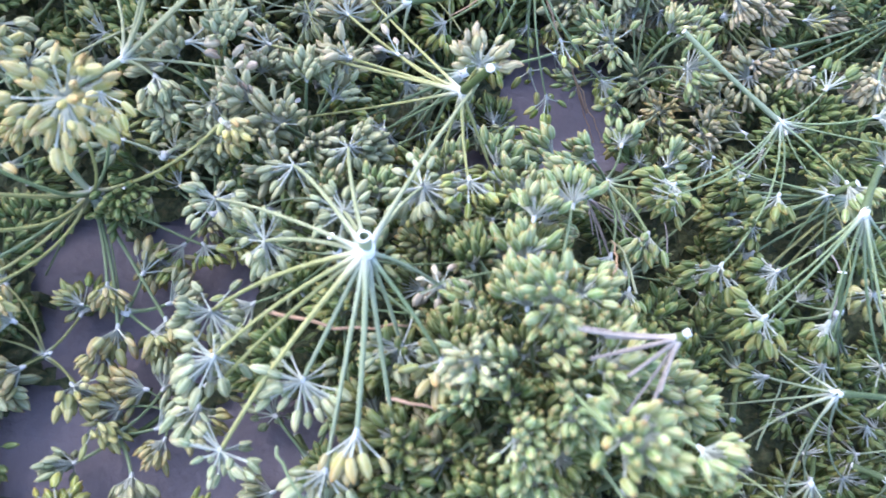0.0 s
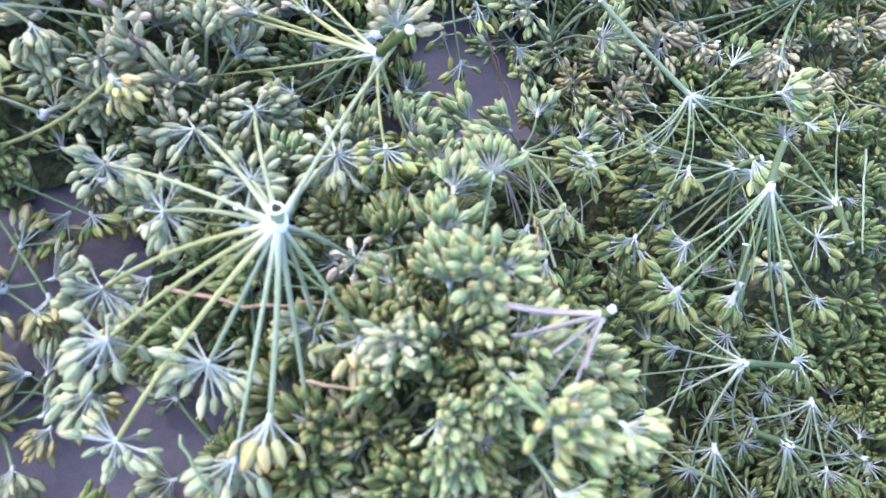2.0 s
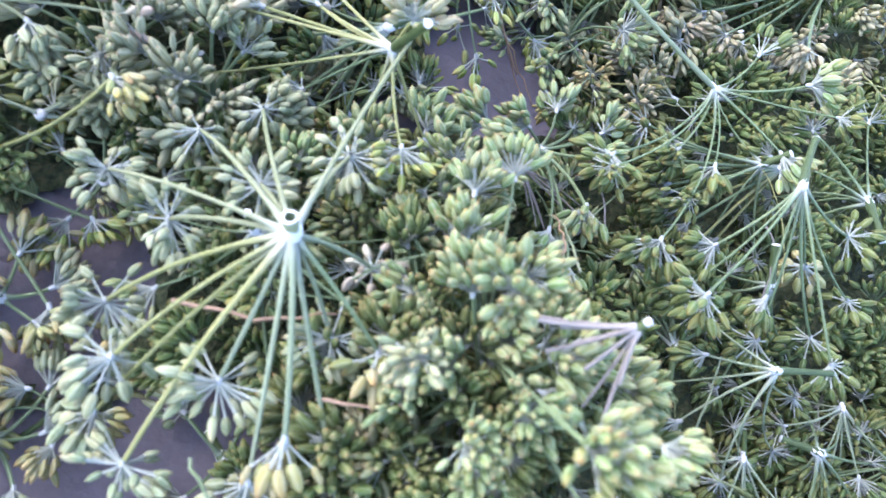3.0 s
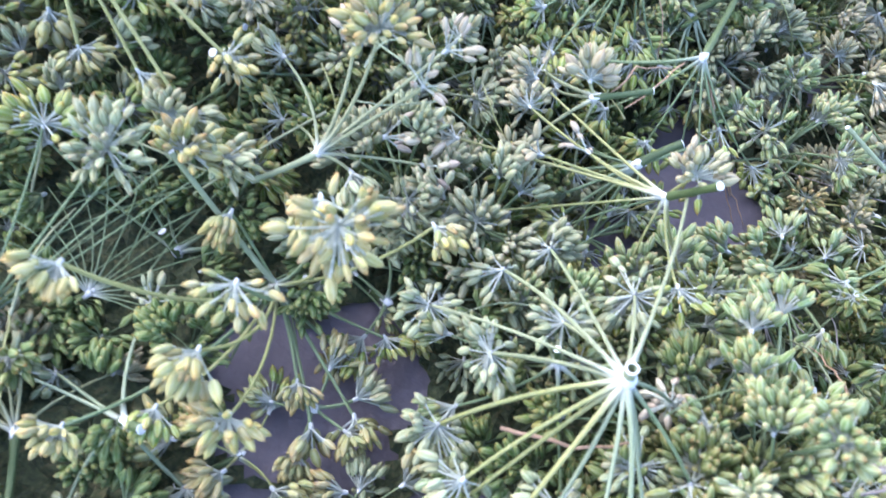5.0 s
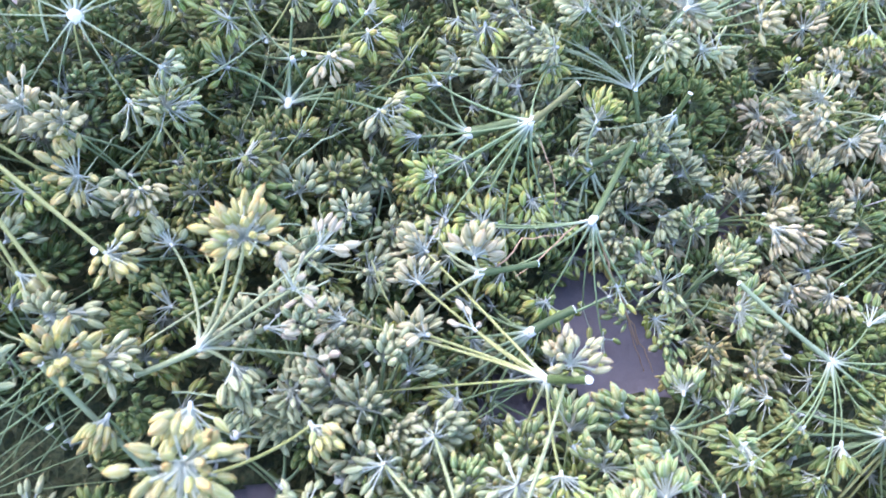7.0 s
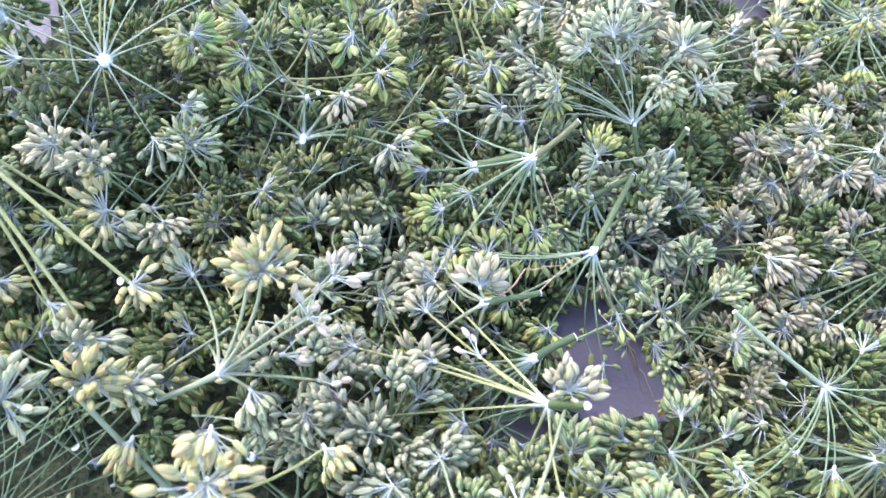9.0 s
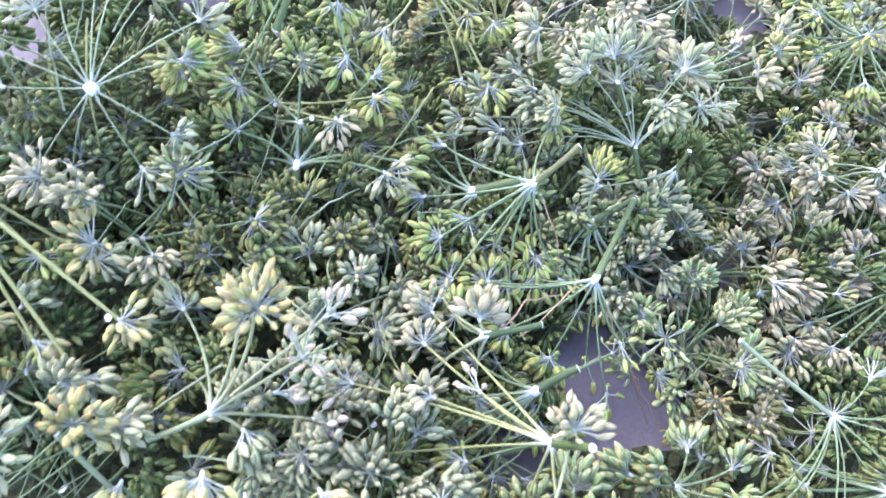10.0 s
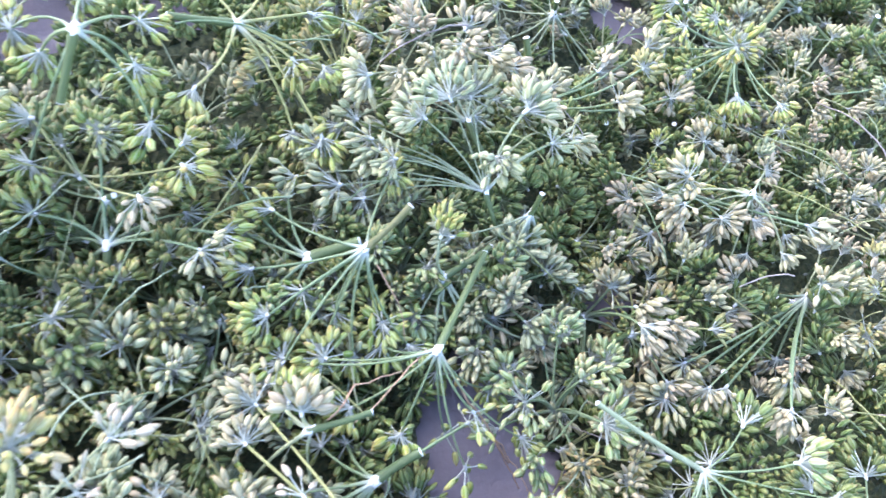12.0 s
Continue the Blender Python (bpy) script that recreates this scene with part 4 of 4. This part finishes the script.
def litter():
    """Umbellets broken off and lying loose at the bottom of the heap, too many to tell apart."""
    rng = random.Random(5)
    plain, full = [], []
    for form in ("dense", "bunch", "hang", "dense", "bunch", "hang"):
        plan = umbellet_plan(rng, form)
        s, u = Shape(), Shape()
        pedicels(u, plan, 2, rng, False)
        for base, out, length, width, bend, tint in plan:
            a, b = side_axes(out)
            rings = [[base + out * length * u_ + (a * math.cos(q) + b * math.sin(q)) * width * 0.5 * r for q in (0.0, 1.57, 3.14, 4.71)] for u_, r in ((0.0, 0.3), (0.4, 1.0), (0.8, 0.7))]
            s.grid(rings, (0.0, 0.4, 0.8), True, 0, tint, base + out * length)
            seed(u, base, out, length, width, False, 0, tint, rng, bend)
        plain.append(s)
        full.append(u)
    big = Shape()

    def drop(s, x, y, z):
        m = np.array(Euler((rng.uniform(-1.2, 1.2), rng.uniform(-1.2, 1.2), rng.uniform(0, 6.28))).to_matrix())
        n, pts = len(big.v), np.array(s.v) @ m.T + (x, y, z)
        pts[:, 2] = np.maximum(pts[:, 2], 0.0004)
        big.v.extend(pts)
        big.f.extend(tuple(k + n for k in f) for f in s.f)
        shift, skin = rng.random(), rng.choice((0, 0, 1))
        big.uv.extend(s.uv)
        big.tint.extend(((a + shift) % 1.0, b) for a, b in s.tint)
        big.slot.extend(skin if q < 2 else 2 for q in s.slot)

    count, tries = 0, 0
    while count < 640 and tries < 20000:
        tries += 1
        x, y = rng.uniform(-0.21, 0.38), rng.uniform(0.02, 0.46)
        z = rng.uniform(0.006, max(0.016, 0.84 * roof(x, y)))
        if not inside_heap(x, y) or hides_bare_in_view(x, y, z, 0.010) or (x > 0.09 and y < 0.15 and rng.random() < 0.3):
            continue
        if x > 0.095 and y < 0.135:
            z = max(0.006, z * 0.5)
        count += 1
        drop(rng.choice(plain), x, y, z)
    # mostly unseen mounds in front and at right, added to block low sky light
    for _ in range(260):
        x, y = rng.uniform(0.03, 0.33), rng.uniform(-0.07, 0.035)
        drop(rng.choice(plain), x, y, rng.uniform(0.006, 0.055 - 0.5 * max(0.0, y)))
    for _ in range(120):
        x, y = rng.uniform(0.20, 0.33), rng.uniform(0.03, 0.12)
        drop(rng.choice(plain), x, y, rng.uniform(0.006, 0.045))
    # close the gaps through which the floor would show in the camera's view
    cover = []
    for x, y, z in ALL_ENDS:
        k = z / (0.22 - z)
        cover.append((x + (x + 0.01) * k, y + (y - 0.07) * k, 0.0080 * (1 + k)))
    cover = np.array(cover)
    for sx in np.arange(-0.19, 0.42, 0.007):
        for sy in np.arange(0.03, 0.50, 0.007):
            fx, fy = sx + rng.uniform(-0.003, 0.003), sy + rng.uniform(-0.003, 0.003)
            if not inside_heap(fx, fy) or any((fx - bx) ** 2 + (fy - by) ** 2 < (r + 0.007) ** 2 for bx, by, r in BARE + GAPS):
                continue
            if ((cover[:, 0] - fx) ** 2 + (cover[:, 1] - fy) ** 2 < cover[:, 2] ** 2).any():
                continue
            z = rng.uniform(0.006, max(0.012, min(0.03, 0.7 * roof(fx, fy))))
            k = z / (0.22 - z)
            drop(rng.choice(full), (fx - 0.01 * k) / (1 + k), (fy + 0.07 * k) / (1 + k), z)
            cover = np.vstack((cover, (fx, fy, 0.0085)))
    # darkest skin and dark green pedicels throughout, in place of crevice shade
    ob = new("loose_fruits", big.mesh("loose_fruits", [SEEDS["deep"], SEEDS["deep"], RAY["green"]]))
    tagged(ob, "loose fennel fruits at the bottom of the heap, coloured dark in place of shade", "fruits", kind="stuff")


litter()


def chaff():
    """An added dark mat between the lowest umbels and the floor, standing in for shade in the gaps, open over the bare
    spots.
    """
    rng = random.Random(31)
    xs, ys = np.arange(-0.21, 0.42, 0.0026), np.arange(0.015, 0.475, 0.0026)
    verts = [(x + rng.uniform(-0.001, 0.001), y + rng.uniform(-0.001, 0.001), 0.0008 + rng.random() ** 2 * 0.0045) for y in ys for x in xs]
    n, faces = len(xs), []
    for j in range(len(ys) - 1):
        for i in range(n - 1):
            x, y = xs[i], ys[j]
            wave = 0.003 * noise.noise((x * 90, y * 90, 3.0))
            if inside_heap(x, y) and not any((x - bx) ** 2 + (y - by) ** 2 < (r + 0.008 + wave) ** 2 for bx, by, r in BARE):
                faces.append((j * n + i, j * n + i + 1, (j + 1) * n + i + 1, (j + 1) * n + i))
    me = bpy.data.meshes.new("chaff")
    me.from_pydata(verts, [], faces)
    me.materials.append(GAP_SHADE)
    tagged(new("chaff", me), "added dark mat under the heap in place of shade", "chaff", kind="stuff")


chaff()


def twig(pts, r, seed_no, skin="dry"):
    rng = random.Random(seed_no)
    s = Shape()
    p = [np.array(q) for q in pts]
    line = bezier(p[0], (p[0] + p[1]) / 2 + (0, 0, 0.001), p[1], 5)
    for a, b in zip(p[1:], p[2:]):
        line = np.concatenate((line, bezier(a, (a + b) / 2 + (0.0005, 0, 0), b, 5)[1:]))
    line += np.array([[rng.uniform(-1, 1) * 0.0004 for _ in range(3)] for _ in line])
    tube(s, line, np.linspace(r, r * 0.6, len(line)), 6, 0, (rng.random(), rng.random()), 0.3, 1.0)
    tagged(new("dry_twig", s.mesh("dry_twig", [RAY[skin]])), "thin dry brown stem lying in the heap", "twig", "dry stems")


def loose_rays():
    """Thin rays broken off their umbels and lying across the top of the heap."""
    rng = random.Random(909)
    count = 0
    while count < 150:
        x, y, turn, long = rng.uniform(-0.14, 0.26), rng.uniform(0.04, 0.40), rng.uniform(0, 6.28), rng.uniform(0.018, 0.045)
        step = np.array((math.cos(turn), math.sin(turn), 0.0)) * long
        p0, p2 = np.array((x, y, 0.0)), np.array((x, y, 0.0)) + step
        p0[2], p2[2] = roof(*p0[:2]) + rng.uniform(-0.006, 0.004), roof(*p2[:2]) + rng.uniform(-0.006, 0.004)
        p1 = (p0 + p2) / 2 + np.array((rng.uniform(-0.006, 0.006), rng.uniform(-0.006, 0.006), rng.uniform(0.002, 0.008)))
        if not inside_heap(x, y) or any(hides_bare_in_view(*p, 0.003) for p in (p0, p1, p2)):
            continue
        if y < 0.16 and rng.random() < 0.5:
            continue
        count += 1
        s, thick = Shape(), rng.uniform(0.00014, 0.00038)
        line = bezier(p0, p1, p2, 9) + np.array([[rng.uniform(-1, 1) * 0.0003 for _ in range(3)] for _ in range(9)])
        tube(s, line, np.linspace(thick * 1.2, thick * 0.8, 9), 5, 0, (rng.random(), rng.random()), 0.1, 1.0)
        skin = rng.choice(("green", "yellow", "yellow", "straw", "straw", "mint", "dry") if x > 0.03 else ("green", "mint", "yellow", "straw"))
        label = "thin dry brown ray lying loose across the heap" if skin == "dry" else "thin green ray lying loose across the heap"
        tagged(new("loose_ray", s.mesh("loose_ray", [RAY[skin]])), label, "stem", "loose rays")


loose_rays()
# a sheaf of thin bare rays lying on the floor at the heap's edge
for k, (x0, y0, x1, y1) in enumerate(((-0.126, 0.135, -0.082, 0.156), (-0.121, 0.128, -0.093, 0.152), (-0.113, 0.125, -0.084, 0.147), (-0.102, 0.134, -0.095, 0.149), (-0.129, 0.114, -0.109, 0.136), (-0.131, 0.138, -0.087, 0.163), (-0.096, 0.131, -0.079, 0.155), (-0.071, 0.107, -0.062, 0.124), (-0.049, 0.098, -0.057, 0.123))):
    s = Shape()
    tube(s, bezier(np.array((x0, y0, 0.006)), np.array(((x0 + x1) / 2, (y0 + y1) / 2 + 0.003, 0.013)), np.array((x1, y1, 0.018)), 8), np.linspace(0.0003, 0.0002, 8), 6, 0, (k * 0.11, 0.5), 0.2, 1.0)
    tagged(new("loose_ray", s.mesh("loose_ray", [RAY["green"]])), "thin grey-green ray lying loose on the floor", "stem", "loose rays")
twig([(-0.007, 0.089, 0.050), (0.008, 0.086, 0.054), (0.024, 0.088, 0.055)], 0.0005, 1, "tan")
twig([(0.020, 0.070, 0.060), (0.030, 0.069, 0.062), (0.036, 0.069, 0.066)], 0.0004, 2, "tan")
twig([(0.0552, 0.2041, 0.047), (0.0583, 0.1997, 0.043), (0.0648, 0.1952, 0.034), (0.0739, 0.1898, 0.022), (0.0819, 0.1822, 0.012)], 0.00042, 3, "tan")
twig([(0.0742, 0.1895, 0.022), (0.0824, 0.1833, 0.013), (0.0882, 0.1750, 0.008)], 0.00026, 4, "tan")
twig([(0.0735, 0.1902, 0.022), (0.0813, 0.1830, 0.011), (0.0864, 0.1762, 0.006)], 0.00024, 5, "tan")
twig([(0.050, 0.206, 0.047), (0.040, 0.196, 0.045), (0.030, 0.186, 0.043)], 0.00030, 6, "tan")
twig([(0.036, 0.230, 0.054), (0.043, 0.222, 0.046), (0.047, 0.215, 0.034)], 0.00025, 7, "tan")
twig([(0.022, 0.184, 0.052), (0.029, 0.193, 0.054), (0.043, 0.199, 0.049)], 0.00030, 8, "tan")
twig([(0.066, 0.100, 0.070), (0.070, 0.108, 0.062), (0.074, 0.118, 0.050)], 0.00026, 9, "tan")
